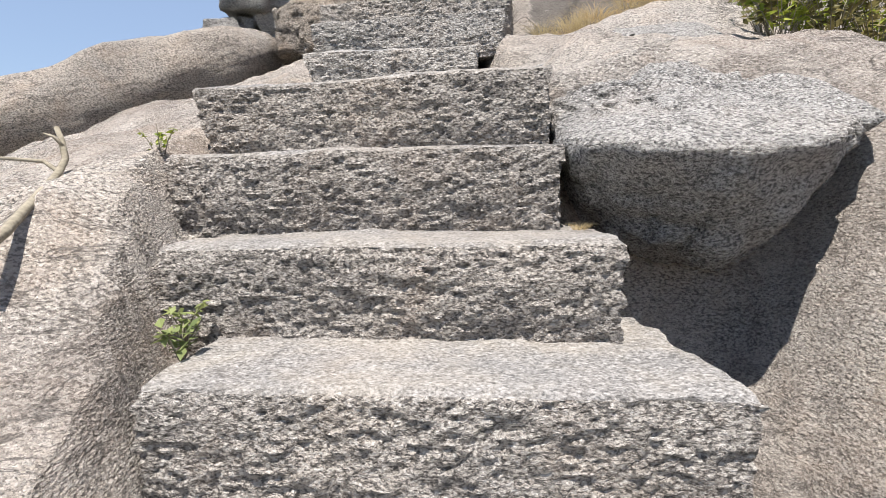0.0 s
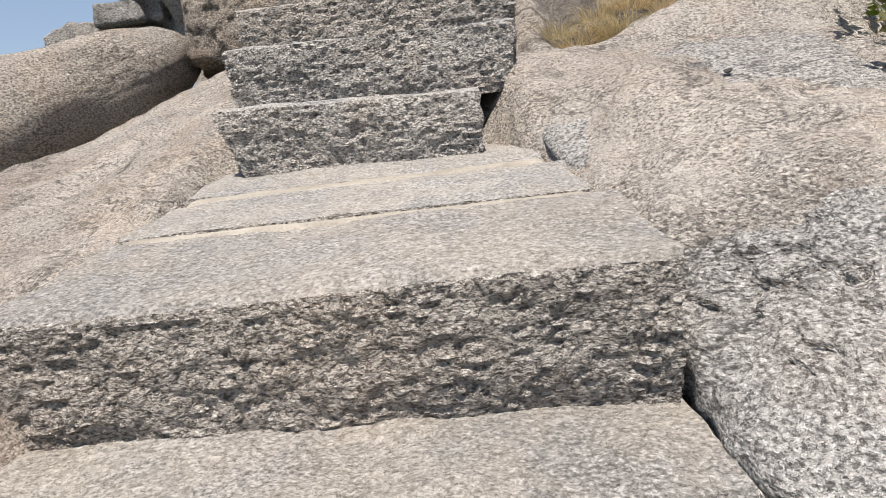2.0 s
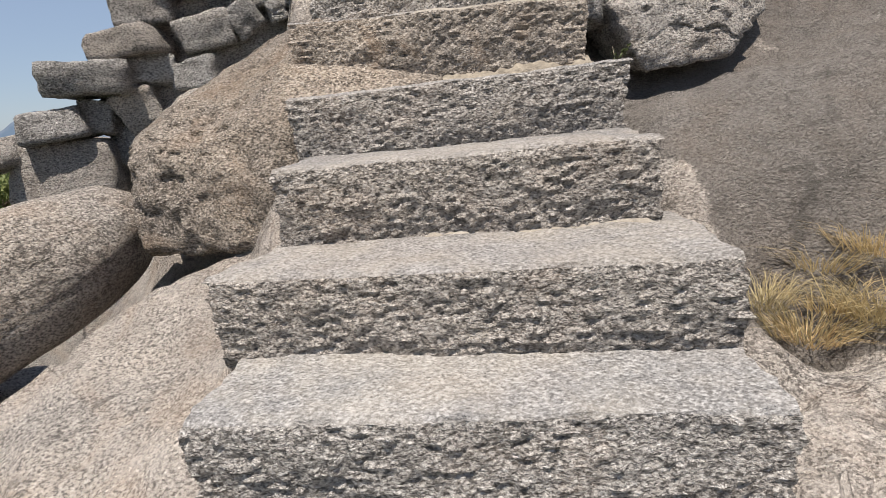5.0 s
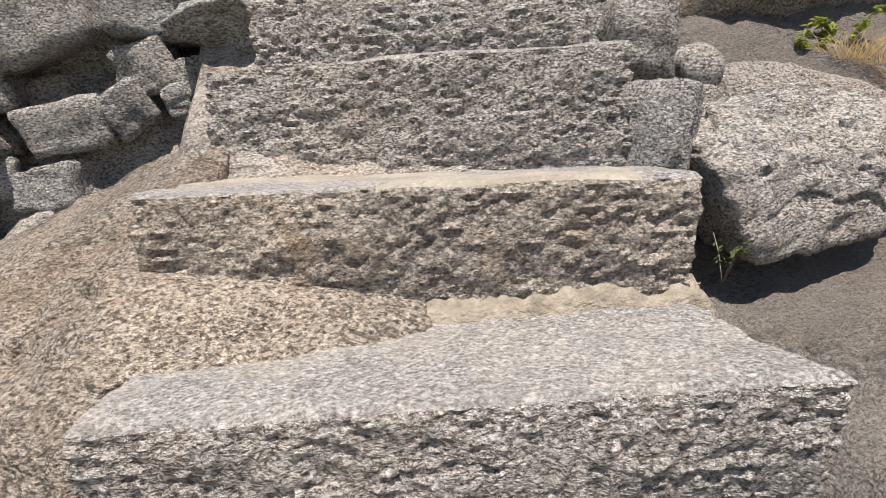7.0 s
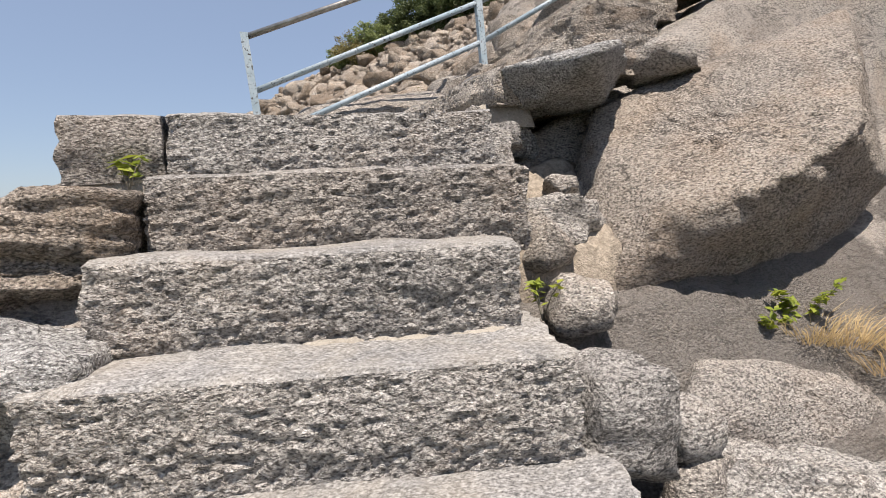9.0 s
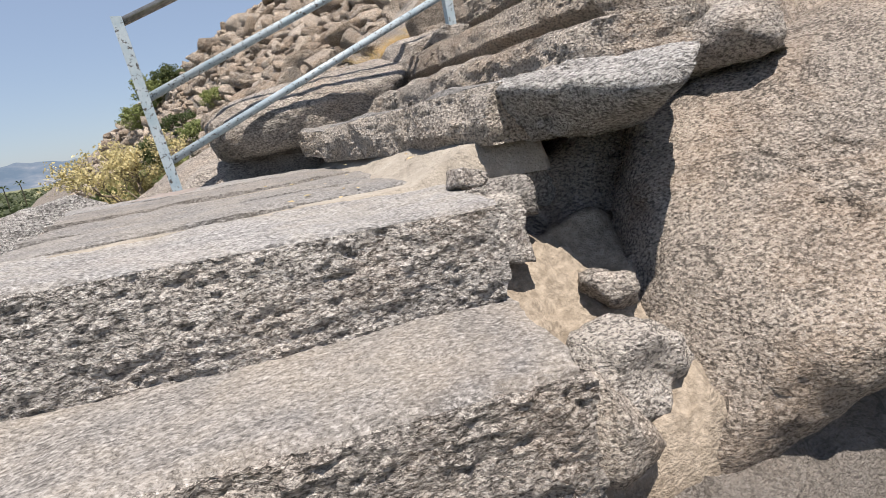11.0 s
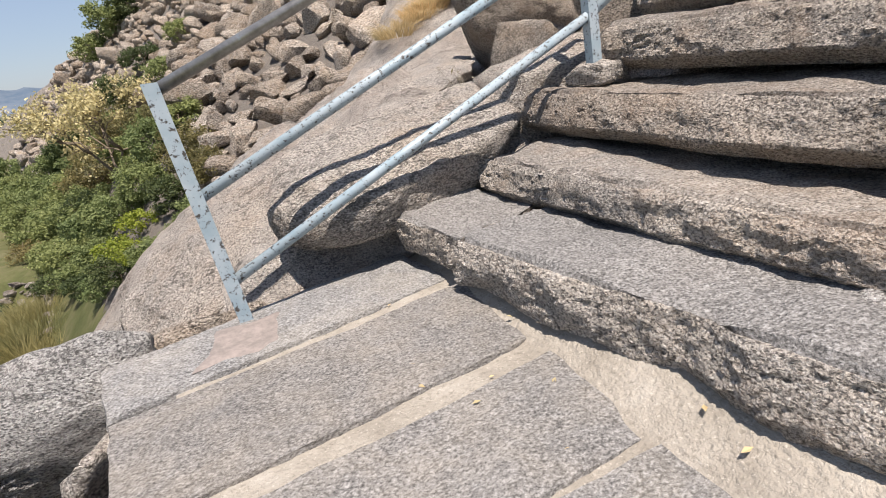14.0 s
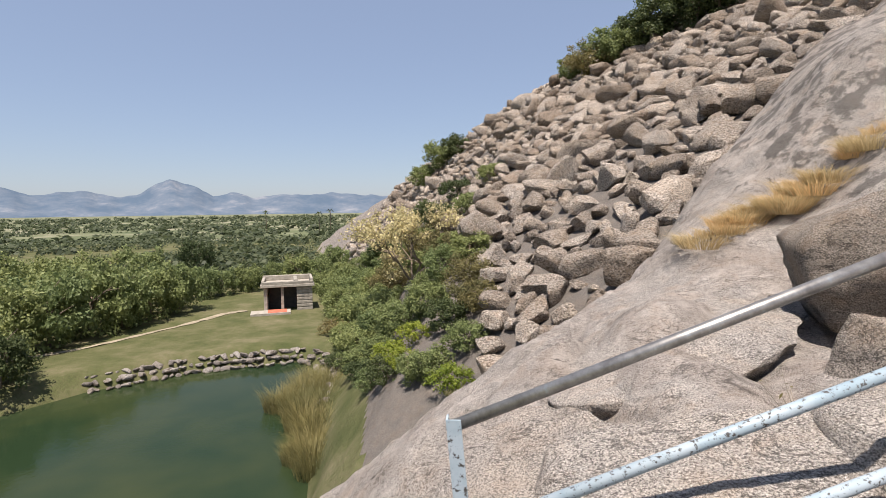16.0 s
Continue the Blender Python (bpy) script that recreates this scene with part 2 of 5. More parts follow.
LEAF_FAR = leaf_mat("far_leaves", (0.05, 0.068, 0.036), (0.13, 0.15, 0.08))
BARK = plain_mat("bark", (0.11, 0.085, 0.06), (0.24, 0.20, 0.15), 14, 0.9, 0.02)
TWIG = plain_mat("grey_twig", (0.17, 0.15, 0.11), (0.30, 0.27, 0.21), 40, 0.85, 0.004)


def paint_mat():
    m = Mat("chipped_blue_paint", 0.45, spec=0.45)
    chip = m.ramp(m.noise(55, 4, 0.7), [(0.565, (0, 0, 0)), (0.62, (1, 1, 1))])
    fade = m.ramp(m.noise(6, 4, 0.6), [(0.35, (0.25, 0.33, 0.38)), (0.65, (0.38, 0.44, 0.48))])
    c = m.mix(chip, fade, (0.06, 0.055, 0.05))
    return m.done(c, m.bump(chip, 0.5, -0.002))


def pipe_mat():
    m = Mat("worn_steel_pipe", 0.42, metal=0.75, spec=0.5)
    c = m.ramp(m.noise(14, 4, 0.65), [(0.35, (0.22, 0.21, 0.20)), (0.6, (0.36, 0.35, 0.33)), (0.72, (0.40, 0.46, 0.5))])
    return m.done(c)


PAINT, PIPE = paint_mat(), pipe_mat()
MORTAR = plain_mat("crumbly_mortar", (0.20, 0.175, 0.14), (0.36, 0.32, 0.26), 26, 0.95, 0.03)
GRIT = plain_mat("loose_grit", (0.19, 0.16, 0.125), (0.36, 0.31, 0.25), 38, 0.95, 0.03)
RED = plain_mat("red_painted_stone", (0.42, 0.10, 0.06), (0.52, 0.16, 0.10), 2.0)
MASONRY = plain_mat("hut_masonry", (0.24, 0.22, 0.19), (0.38, 0.35, 0.30), 2.2, 0.9, 0.05)
PINK = plain_mat("faded_red_paint", (0.21, 0.185, 0.17), (0.31, 0.265, 0.245), 30, 0.9, 0.003)
# Near-black colour for the shade inside the hut and drill holes.
DARKNESS = plain_mat("recess_shade", (0.05, 0.05, 0.05), (0.08, 0.075, 0.07), 3.0)


def water_mat():
    m = Mat("green_pond_water", 0.05, spec=0.08)
    c = m.ramp(m.noise(0.12, 3, 0.6), [(0.35, (0.016, 0.030, 0.014)), (0.65, (0.036, 0.046, 0.018))])
    return m.done(c, m.bump(m.noise(3.2, 3, 0.6), 0.18, 0.05))


WATER = water_mat()


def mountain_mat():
    m = Mat("mountain_painted_haze", 0.95, spec=0.0)
    # Distance haze is put into the blue colour and a faint glow.
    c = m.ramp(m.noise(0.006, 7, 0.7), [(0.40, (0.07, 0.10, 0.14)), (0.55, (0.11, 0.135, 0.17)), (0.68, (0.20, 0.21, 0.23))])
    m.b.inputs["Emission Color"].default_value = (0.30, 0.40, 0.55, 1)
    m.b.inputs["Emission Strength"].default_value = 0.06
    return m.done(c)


MOUNTAIN = mountain_mat()


# ---------------------------------------------------------------- mesh helpers
def mesh_from(name, verts, faces, smooth=True):
    me = bpy.data.meshes.new(name)
    me.from_pydata([tuple(v) for v in verts], [], faces)
    me.update()
    if smooth:
        me.polygons.foreach_set("use_smooth", [True] * len(me.polygons))
    return me


def thing(name, me, mat, label, category, group="", kind="", m=None):
    if me and not me.materials:
        me.materials.append(mat)
    ob = new(name, me)
    if m:
        ob.matrix_world = m
    return tagged(ob, label, category, group, kind)


def part(name, me, mat, parent, label="", m=None):
    if isinstance(me, bmesh.types.BMesh):
        bm, me = me, bpy.data.meshes.new(name)
        bm.to_mesh(me)
        bm.free()
    if not me.materials:
        me.materials.append(mat)
    ob = new(name, me)
    ob.parent = parent
    if m:
        ob.matrix_basis = m
    return tagged(ob, label)


def fbm(p, octaves=4):
    return noise.fractal(p, 0.9, 2.1, octaves)


def box_surface(nx, ny, nz):
    """The surface lattice of a unit box: points in 0..1 and quads."""
    index, pts, faces = {}, [], []

    def at(i, j, k):
        key = (i, j, k)
        if key not in index:
            index[key] = len(pts)
            pts.append((i / nx, j / ny, k / nz))
        return index[key]

    for i in range(nx):
        for j in range(ny):
            faces.append((at(i, j, nz), at(i + 1, j, nz), at(i + 1, j + 1, nz), at(i, j + 1, nz)))
            faces.append((at(i, j, 0), at(i, j + 1, 0), at(i + 1, j + 1, 0), at(i + 1, j, 0)))
        for k in range(nz):
            faces.append((at(i, 0, k), at(i + 1, 0, k), at(i + 1, 0, k + 1), at(i, 0, k + 1)))
            faces.append((at(i, ny, k), at(i, ny, k + 1), at(i + 1, ny, k + 1), at(i + 1, ny, k)))
    for j in range(ny):
        for k in range(nz):
            faces.append((at(0, j, k), at(0, j, k + 1), at(0, j + 1, k + 1), at(0, j + 1, k)))
            faces.append((at(nx, j, k), at(nx, j + 1, k), at(nx, j + 1, k + 1), at(nx, j, k + 1)))
    return np.array(pts), faces


def hewn(name, left, right, height, depth, label, mat=None, seed=0, rough=1.0, back=0.0, trim=(0, 0, 0, 0), group="granite stair blocks", category="stone step", skew=(0, 0), cell=0.03, edge=1.0, wave=1.0, lean=0.0, worn=None, smear=None):
    """A rough-hewn block. left and right: the ends of its top front edge. trim: how far the left bottom, right bottom,
    left back and right back are drawn in; skew: extra depth at the left and right back."""
    left, right = Vector(left), Vector(right)
    along = right - left
    length = along.length
    flat = Vector((along.x, along.y, 0)).normalized()
    inward = Vector((-flat.y, flat.x, 0))
    nx, ny, nz = max(6, int(length / cell)), max(3, int(depth / cell / 2)), max(3, int(height / cell))
    pts, faces = box_surface(nx, ny, nz)
    verts = []
    for u, v, w in pts:
        a = trim[0] * (1 - w) + trim[2] * v
        b = trim[1] * (1 - w) + trim[3] * v
        along_u = (a + u * (length - a - b)) / length
        d = depth + skew[0] * (1 - u) + skew[1] * u
        p = left + along * along_u + inward * (d * v) + Vector((0, 0, -height * (1 - w) + back * v * w))
        q = Vector((p.x, p.y, p.z * 1.9)) + Vector((seed * 3.7, seed * 1.3, 0))
        big, mid, fine = fbm(q * 2.3, 3), fbm(q * 9.0, 3), fbm(q * 40.0, 3)
        edges = (v == 0) + (w == 1) + (u in (0, 1))
        if v == 0:
            p -= inward * (0.016 * wave * big + (0.007 * mid + 0.011 * fine) * rough + lean * ((1 - w) if w > 0.28 else 0.72 * w / 0.28))
            near = 1 - (1 - w) * height / 0.03
            if near > 0:
                p += inward * 0.009 * edge * near * near
            if w < 1:
                p -= inward * 0.012 * math.sin(w * math.pi)
        if w == 1:
            p.z += 0.012 * wave * big + 0.004 * mid + 0.002 * fine
            near = 1 - v * d / 0.04
            if near > 0:
                p.z -= 0.012 * edge * near * near
        if u in (0, 1):
            p += flat * (0.014 * mid + 0.006 * fine) * (1 if u else -1)
        if edges > 1:
            pull = edge * (0.001 + 0.006 * max(0, mid) + 0.004 * max(0, fine))
            if v == 0:
                p += inward * pull
            if w == 1:
                p.z -= pull
            if u in (0, 1):
                p += flat * (1 - 2 * u) * pull * 1.6
        verts.append(p)
    me = mesh_from(name, verts, faces)
    me.set_sharp_from_angle(angle=radians(30))
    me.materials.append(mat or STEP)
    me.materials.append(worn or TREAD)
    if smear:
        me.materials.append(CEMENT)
    # Top faces take the worn material, toned apart from the riser.
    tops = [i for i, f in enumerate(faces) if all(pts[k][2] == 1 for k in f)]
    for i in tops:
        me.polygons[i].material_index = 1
        if smear and smear(me.polygons[i].center):
            me.polygons[i].material_index = 2
    return thing(name, me, mat or STEP, label, category, group)


def rock_mesh(name, size, seed, detail=4, box=0.5, rough=1.0, cuts=5, turn=(0, 0, 0), at=(0, 0, 0)):
    """A weathered boulder: a rounded block, sliced by a few planes and worn."""
    rnd = random.Random(seed)
    bm = bmesh.new()
    bmesh.ops.create_icosphere(bm, subdivisions=detail, radius=1.0)
    planes = []
    for _ in range(cuts):
        n = Vector((rnd.gauss(0, 1), rnd.gauss(0, 1), rnd.gauss(0, 0.7))).normalized()
        planes.append((n, rnd.uniform(0.55, 0.82) if cuts > 3 else rnd.uniform(0.62, 0.9)))
    off = Vector((seed * 7.31 % 50, seed * 3.17 % 50, seed * 1.71 % 50))
    mat = Euler([radians(a) for a in turn]).to_matrix()
    sx, sy, sz = size
    top = max(size)
    for v in bm.verts:
        d = v.co.normalized()
        k = max(abs(d.x), abs(d.y), abs(d.z))
        p = d * (1 + box * (1 / k - 1) * 0.75)
        for n, h in planes:
            over = p.dot(n) - h
            if over > 0:
                p -= n * over * 0.94
        q = Vector((p.x * sx, p.y * sy, p.z * sz))
        s = q / top
        lump = fbm(s * 1.6 + off, 3) * 0.10 * top * rough
        chip = fbm(s * 5.0 + off, 4) * 0.035 * top * rough
        q += d * (lump + chip + fbm(q * 9.0 + off, 3) * 0.012 * rough)
        v.co = mat @ q + Vector(at)
    me = bpy.data.meshes.new(name)
    bm.to_mesh(me)
    bm.free()
    me.polygons.foreach_set("use_smooth", [True] * len(me.polygons))
    return me


def rock(name, at, size, label, mat=None, seed=1, detail=4, turn=(0, 0, 0), box=0.5, rough=1.0, cuts=5, group="", category="boulder"):
    me = rock_mesh(name, size, seed, detail, box, rough, cuts, turn)
    return thing(name, me, mat or ROCK, label, category, group, m=pose(*at))


def block_rock(name, corners, label, mat, seed=1, detail=5, soft=18, rough=1.0, crease=1.0, strata=0.0, category="boulder", group=""):
    """An angular boulder: the block that its corners span, with worn edges, chips and shallow creases."""
    bm = bmesh.new()
    for p in corners:
        bm.verts.new(p)
    bmesh.ops.convex_hull(bm, input=bm.verts[:])
    mid = sum((Vector(p) for p in corners), Vector()) / len(corners)
    planes = []
    for f in bm.faces:
        n = f.normal.copy()
        h = n.dot(f.verts[0].co - mid)
        if h < 0:
            n, h = -n, -h
        if f.calc_area() > 1e-5 and not any(n.dot(m) > 0.985 and abs(h - k) < 0.03 for m, k in planes):
            planes.append((n, max(h, 0.02)))
    bm.free()
    bm = bmesh.new()
    bmesh.ops.create_icosphere(bm, subdivisions=detail, radius=1.0)
    dirs = np.array([v.co.normalized()[:] for v in bm.verts])
    normals, heights = np.array([n[:] for n, h in planes]), np.array([h for n, h in planes])
    pull = np.maximum(dirs @ normals.T / heights, 0) ** soft
    reach = pull.sum(1) ** (-1 / soft)
    off = Vector((seed * 7.31 % 50, seed * 3.17 % 50, seed * 1.71 % 50))
    for v, d, k in zip(bm.verts, dirs, reach):
        way = Vector(d)
        q = mid + way * float(k)
        w = q + off
        push = 0.030 * fbm(w * 2.2, 3) + 0.018 * fbm(w * 6.0, 3) + 0.010 * fbm(w * 17.0, 3) + 0.004 * fbm(w * 45.0, 2)
        fold = abs(fbm(Vector((w.x, w.y, w.z * 1.8)) * 1.7, 4))
        if fold < 0.07:
            push -= 0.022 * crease * (1 - fold / 0.07) ** 2
        if strata:
            push += strata * fbm(Vector((w.x * 1.5, w.y * 1.5, w.z * 20 + w.x * 3)), 3)
        v.co = q + way * push * rough
    me = bpy.data.meshes.new(name)
    bm.to_mesh(me)
    bm.free()
    me.polygons.foreach_set("use_smooth", [True] * len(me.polygons))
    return thing(name, me, mat, label, category, group)


def tube(points, radius, sides=10, taper=None):
    """Verts and faces of a round bar along points."""
    verts, faces = [], []
    pts = [Vector(p) for p in points]
    for i, p in enumerate(pts):
        d = (pts[min(i + 1, len(pts) - 1)] - pts[max(i - 1, 0)]).normalized()
        a = d.orthogonal().normalized()
        if abs(d.z) < 0.95:
            a = d.cross(Vector((0, 0, 1))).normalized()
        b = d.cross(a)
        r = radius if taper is None else radius + (taper - radius) * i / (len(pts) - 1)
        for s in range(sides):
            c = 2 * math.pi * s / sides
            verts.append(p + (a * math.cos(c) + b * math.sin(c)) * r)
    for i in range(len(pts) - 1):
        for s in range(sides):
            t = (s + 1) % sides
            faces.append((i * sides + s, i * sides + t, (i + 1) * sides + t, (i + 1) * sides + s))
    faces.append(tuple(range(sides))[::-1])
    faces.append(tuple(range(len(verts) - sides, len(verts))))
    return verts, faces


def join(pieces):
    verts, faces = [], []
    for v, f in pieces:
        n = len(verts)
        verts += list(v)
        faces += [tuple(i + n for i in g) for g in f]
    return verts, faces


# ---------------------------------------------------------------- the ground
STAIR_Y = (-9, -1.5, 0.95, 1.3, 1.6, 1.9, 2.85, 3.05, 3.3, 3.6, 3.95, 4.4, 4.8, 5.3, 5.5, 5.8, 6.0, 6.4, 9.5)
STAIR_Z = (-4.6, -0.55, 0.83, 1.09, 1.38, 1.65, 1.80, 2.03, 2.29, 2.515, 2.765, 3.0, 3.32, 3.67, 3.92, 4.165, 4.4, 4.65, 4.72)
POND = ((-36, 8), (-32, 28), (-27, 38.5), (-22, 43.2), (-14.5, 46.3), (-11.5, 43), (-10, 35), (-7.2, 26), (-8, 12), (-15, 6), (-28, 5))
PLAIN, POND_Z = -4.3, -5.5


def mixed(a, b, t):
    t = np.clip(t, 0, 1)
    t = t * t * (3 - 2 * t)
    return a + (b - a) * t


def pond_distance(x, y):
    """Signed distance to the pond's shore, negative inside."""
    best = np.full(x.shape, 1e9)
    inside = np.zeros(x.shape, bool)
    for (ax, ay), (bx, by) in zip(POND, POND[1:] + POND[:1]):
        dx, dy = bx - ax, by - ay
        t = np.clip(((x - ax) * dx + (y - ay) * dy) / (dx * dx + dy * dy), 0, 1)
        best = np.minimum(best, np.hypot(x - ax - t * dx, y - ay - t * dy))
        cross = (ay > y) != (by > y)
        if by != ay:
            inside ^= cross & (x < ax + (y - ay) * dx / dy)
    return np.where(inside, -best, best)


def near_rock(x, y):
    """The outcrop that carries the stairs."""
    top = np.interp(y, STAIR_Y, STAIR_Z)
    # left of the stairs: a gentle slab, then lower rock beside the upper steps
    slab = 1.90 + 0.253 * (x + 0.83) + 0.36 * (y - 3.12)
    low = np.minimum(slab, top + 0.20)
    low = low - 0.9 * np.maximum(-3.5 - x, 0) - 0.55 * np.maximum(y - 4.6, 0)
    upper = top - 0.85 + 0.75 * (x + 0.8)
    seam = ((x + 1.55) * 0.727 - (y - 4.6) * 0.687)
    low = low - 0.26 * np.clip((y - 3.2) / 0.4, 0, 1) * np.clip((-seam + 0.06) / 0.12, 0, 1) * np.clip((-1.3 - x) / 0.2, 0, 1)
    left = mixed(low, upper, (y - 4.5) / 1.0)
    left = left - 0.8 * np.maximum(-1.7 - x, 0) * np.clip((y - 4.6) / 1.0, 0, 1)
    # right of the stairs
    under = top - 1.25 + 1.90 * np.clip(x - 0.88, 0, 0.6) + 0.30 * np.maximum(x - 1.48, 0)
    slope = top - 0.20 + 0.28 * (x - 0.6)
    slope = slope - 0.29 * np.exp(-((y - 3.75) / 0.25) ** 2) * mixed(0, 1, (x - 0.55) / 0.25)
    deep = top - 0.62 + 0.05 * (x - 0.6) + 0.30 * np.maximum(x - 2.4, 0)
    flank = np.minimum(top - 0.03 + 0.64 * (x - 0.42), 1.40 + 0.345 * (y - 1.12) - 0.25 * np.maximum(x - 1.7, 0))
    under = mixed(under, flank, (y - 1.75) / 0.35)
    right = mixed(under, slope, (y - 3.2) / 0.4)
    right = mixed(right, deep, (y - 4.3) / 0.9)
    ends = np.interp(y, (0.95, 1.34, 1.66), (-0.62, -0.76, -0.88))
    bank = np.minimum(left, top - 0.04 + 0.60 * np.maximum(ends - x, 0))
    z = mixed(mixed(bank, top - 0.40, (x - ends + 0.07) / 0.08), mixed(left, top - 0.40, (x + 0.98) / 0.2), (y - 1.6) / 0.4)
    level = (y > 1.95) & (y < 3.4)
    z = mixed(z, right, np.where(level, (x - 0.24) / 0.16, (x - 0.42) / 0.25))
    # beneath the upper flight
    flight = 4.30 + 0.62 * np.maximum(x - 0.85, 0)
    z = np.where(x > 0.3, mixed(z, flight, (y - 6.6) / 0.4), z)
    # the dome behind the platform
    base = np.interp(y, (8.5, 9.2, 11.5, 13), (4.40, 4.60, 4.98, 5.02))
    lean = np.interp(y, (9.2, 10.8), (0.45, 0.12))
    bend = np.interp(y, (9, 11, 14), (3.4, 3.3, 2.1))
    side = np.where(x > 0, lean * x + 0.55 * np.maximum(x - bend, 0), 0.75 * x)
    dome = base + side + 0.13 * np.sin(x * 2.3 - y * 0.8 + 0.4) * np.clip((x + 2) / 3, 0, 1) + 0.08 * np.sin(y * 1.7 + x * 0.9)
    for ax, ay, bx, by, deep in ((0.55, 9.6, 1.1, 13.4, 0.16), (1.6, 9.4, 2.3, 12.6, 0.12), (-0.6, 9.2, 0.2, 12.0, 0.10), (0.2, 11.0, 3.4, 11.4, 0.06)):
        dx, dy = bx - ax, by - ay
        t = np.clip(((x - ax) * dx + (y - ay) * dy) / (dx * dx + dy * dy), 0, 1)
        off = np.hypot(x - ax - t * dx + 0.10 * np.sin(y * 3), y - ay - t * dy)
        dome = dome - deep * np.exp(-(off / 0.16) ** 2) + 0.6 * deep * np.exp(-((off - 0.55) / 0.4) ** 2)
    dome = dome - 0.55 * mixed(0, 1, (y - 11.0) / 1.2) * mixed(1, 0, (x + 0.1) / 0.9)
    dome = dome + 0.5 * np.clip(x - 3.4, 0, 2.3) * mixed(0, 1, (y - 14.3) / 1.6)
    edge = np.maximum(y - np.interp(x, (0.4, 3.2, 9.0, 20.0), (12.8, 16.3, 20.5, 28.0)), 0)
    dome = dome - 0.60 * edge - 0.03 * edge ** 2
    return mixed(z, dome, (y - 8.75) / 0.5)


def hill_height(x, y):
    """The boulder-strewn hillside."""
    foot = np.interp(y, (-200, 0, 10, 25, 60, 90, 120, 170, 400), (-3, -3, -4, -7, -13, -24, -41, -50, -60))
    rise = np.interp(y, (-200, 25, 80, 120, 260, 500), (-70, 1.1, 18.3, 20.5, 10, -10))
    sheet = rise + 0.55 * x
    sheet = np.where(sheet > 60, 60 + 0.3 * (sheet - 60), sheet)
    hill = np.minimum(sheet, PLAIN + 1.1 * np.maximum(x - foot, 0))
    return np.where(y < 9, PLAIN, mixed(PLAIN, hill, (y - 9) / 6))


def ground_height(x, y):
    x, y = np.asarray(x, float), np.asarray(y, float)
    z = np.maximum(near_rock(x, y), hill_height(x, y))
    z = np.maximum(z, PLAIN)
    shore = pond_distance(x, y)
    return np.where(shore < 1.2, np.minimum(z, mixed(PLAIN - 2.6, np.maximum(z, PLAIN), (shore + 1.6) / 2.8)), z)


def stops(inner0, inner1, step, outer0, outer1, growth):
    a = list(np.arange(inner0, inner1 + 1e-6, step))
    s, v = step, a[-1]
    while v < outer1:
        s = min(s * growth, 250)
        v += s
        a.append(v)
    s, v = step, inner0
    while v > outer0:
        s = min(s * growth, 250)
        v -= s
        a.insert(0, v)
    return np.array(a)


def build_ground():
    xs = stops(-3.0, 4.2, 0.055, -4200, 4200, 1.055)
    ys = stops(-0.6, 11.0, 0.06, -1500, 4600, 1.05)
    gx, gy = np.meshgrid(xs, ys)
    z = ground_height(gx, gy)
    near = (np.abs(gx) < 40) & (gy > -15) & (gy < 60) & (z > PLAIN + 0.15)
    verts = np.stack([gx, gy, z], -1).reshape(-1, 3)
    flags = near.ravel()
    out = []
    for (x, y, h), rocky in zip(verts.tolist(), flags.tolist()):
        if rocky:
            p = Vector((x, y, h))
            h += 0.10 * fbm(p * 0.7, 3) + 0.045 * fbm(p * 2.6, 3)
            if abs(x) < 6 and y < 14:
                h += 0.018 * fbm(p * 9, 3) - 0.03 * max(0.0, 1 - abs(fbm(p * 1.3 + Vector((3, 8, 1)), 4)) / 0.05) ** 2
        elif h > PLAIN - 0.2 and abs(x) < 300 and abs(y) < 300:
            h += 0.12 * fbm(Vector((x, y, 0)) * 0.2, 3)
        out.append((x, y, h))
    nx, ny = len(xs), len(ys)
    faces = [(j * nx + i, j * nx + i + 1, (j + 1) * nx + i + 1, (j + 1) * nx + i) for j in range(ny - 1) for i in range(nx - 1)]
    me = mesh_from("ground", out, faces)
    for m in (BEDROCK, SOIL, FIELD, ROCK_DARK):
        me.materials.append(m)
    cx = 0.5 * (gx[:-1, :-1] + gx[1:, 1:])
    cy = 0.5 * (gy[:-1, :-1] + gy[1:, 1:])
    cz = 0.5 * (z[:-1, :-1] + z[1:, 1:])
    rocky = near_rock(cx, cy) > cz - 0.25
    rocky &= (cz > PLAIN + 0.2)
    kind = np.where(rocky, 0, np.where(np.hypot(cx, cy) > 220, 2, 1))
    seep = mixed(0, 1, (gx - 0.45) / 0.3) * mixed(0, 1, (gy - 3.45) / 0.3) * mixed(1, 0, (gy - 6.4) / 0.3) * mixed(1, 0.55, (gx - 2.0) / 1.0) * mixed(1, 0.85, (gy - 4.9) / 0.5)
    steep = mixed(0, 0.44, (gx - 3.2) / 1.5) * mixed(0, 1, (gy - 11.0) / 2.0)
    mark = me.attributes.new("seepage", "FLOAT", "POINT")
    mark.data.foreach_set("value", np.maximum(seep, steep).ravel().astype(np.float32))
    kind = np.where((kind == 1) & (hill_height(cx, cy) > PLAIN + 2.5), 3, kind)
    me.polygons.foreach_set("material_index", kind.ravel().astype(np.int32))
    tagged(new("ground", me), "granite outcrop falling to a dry grassy plain", "ground", kind="structure")


build_ground()


def height_at(x, y):
    return float(ground_height(np.array([x]), np.array([y]))[0])


def build_water():
    verts = [(x, y, POND_Z) for x, y in ((-60, 0), (-4, 0), (-4, 60), (-60, 60))]
    thing("water", mesh_from("water", verts, [(0, 1, 2, 3)]), WATER, "still dark green pond water below the rocks", "pond", kind="structure")


build_water()


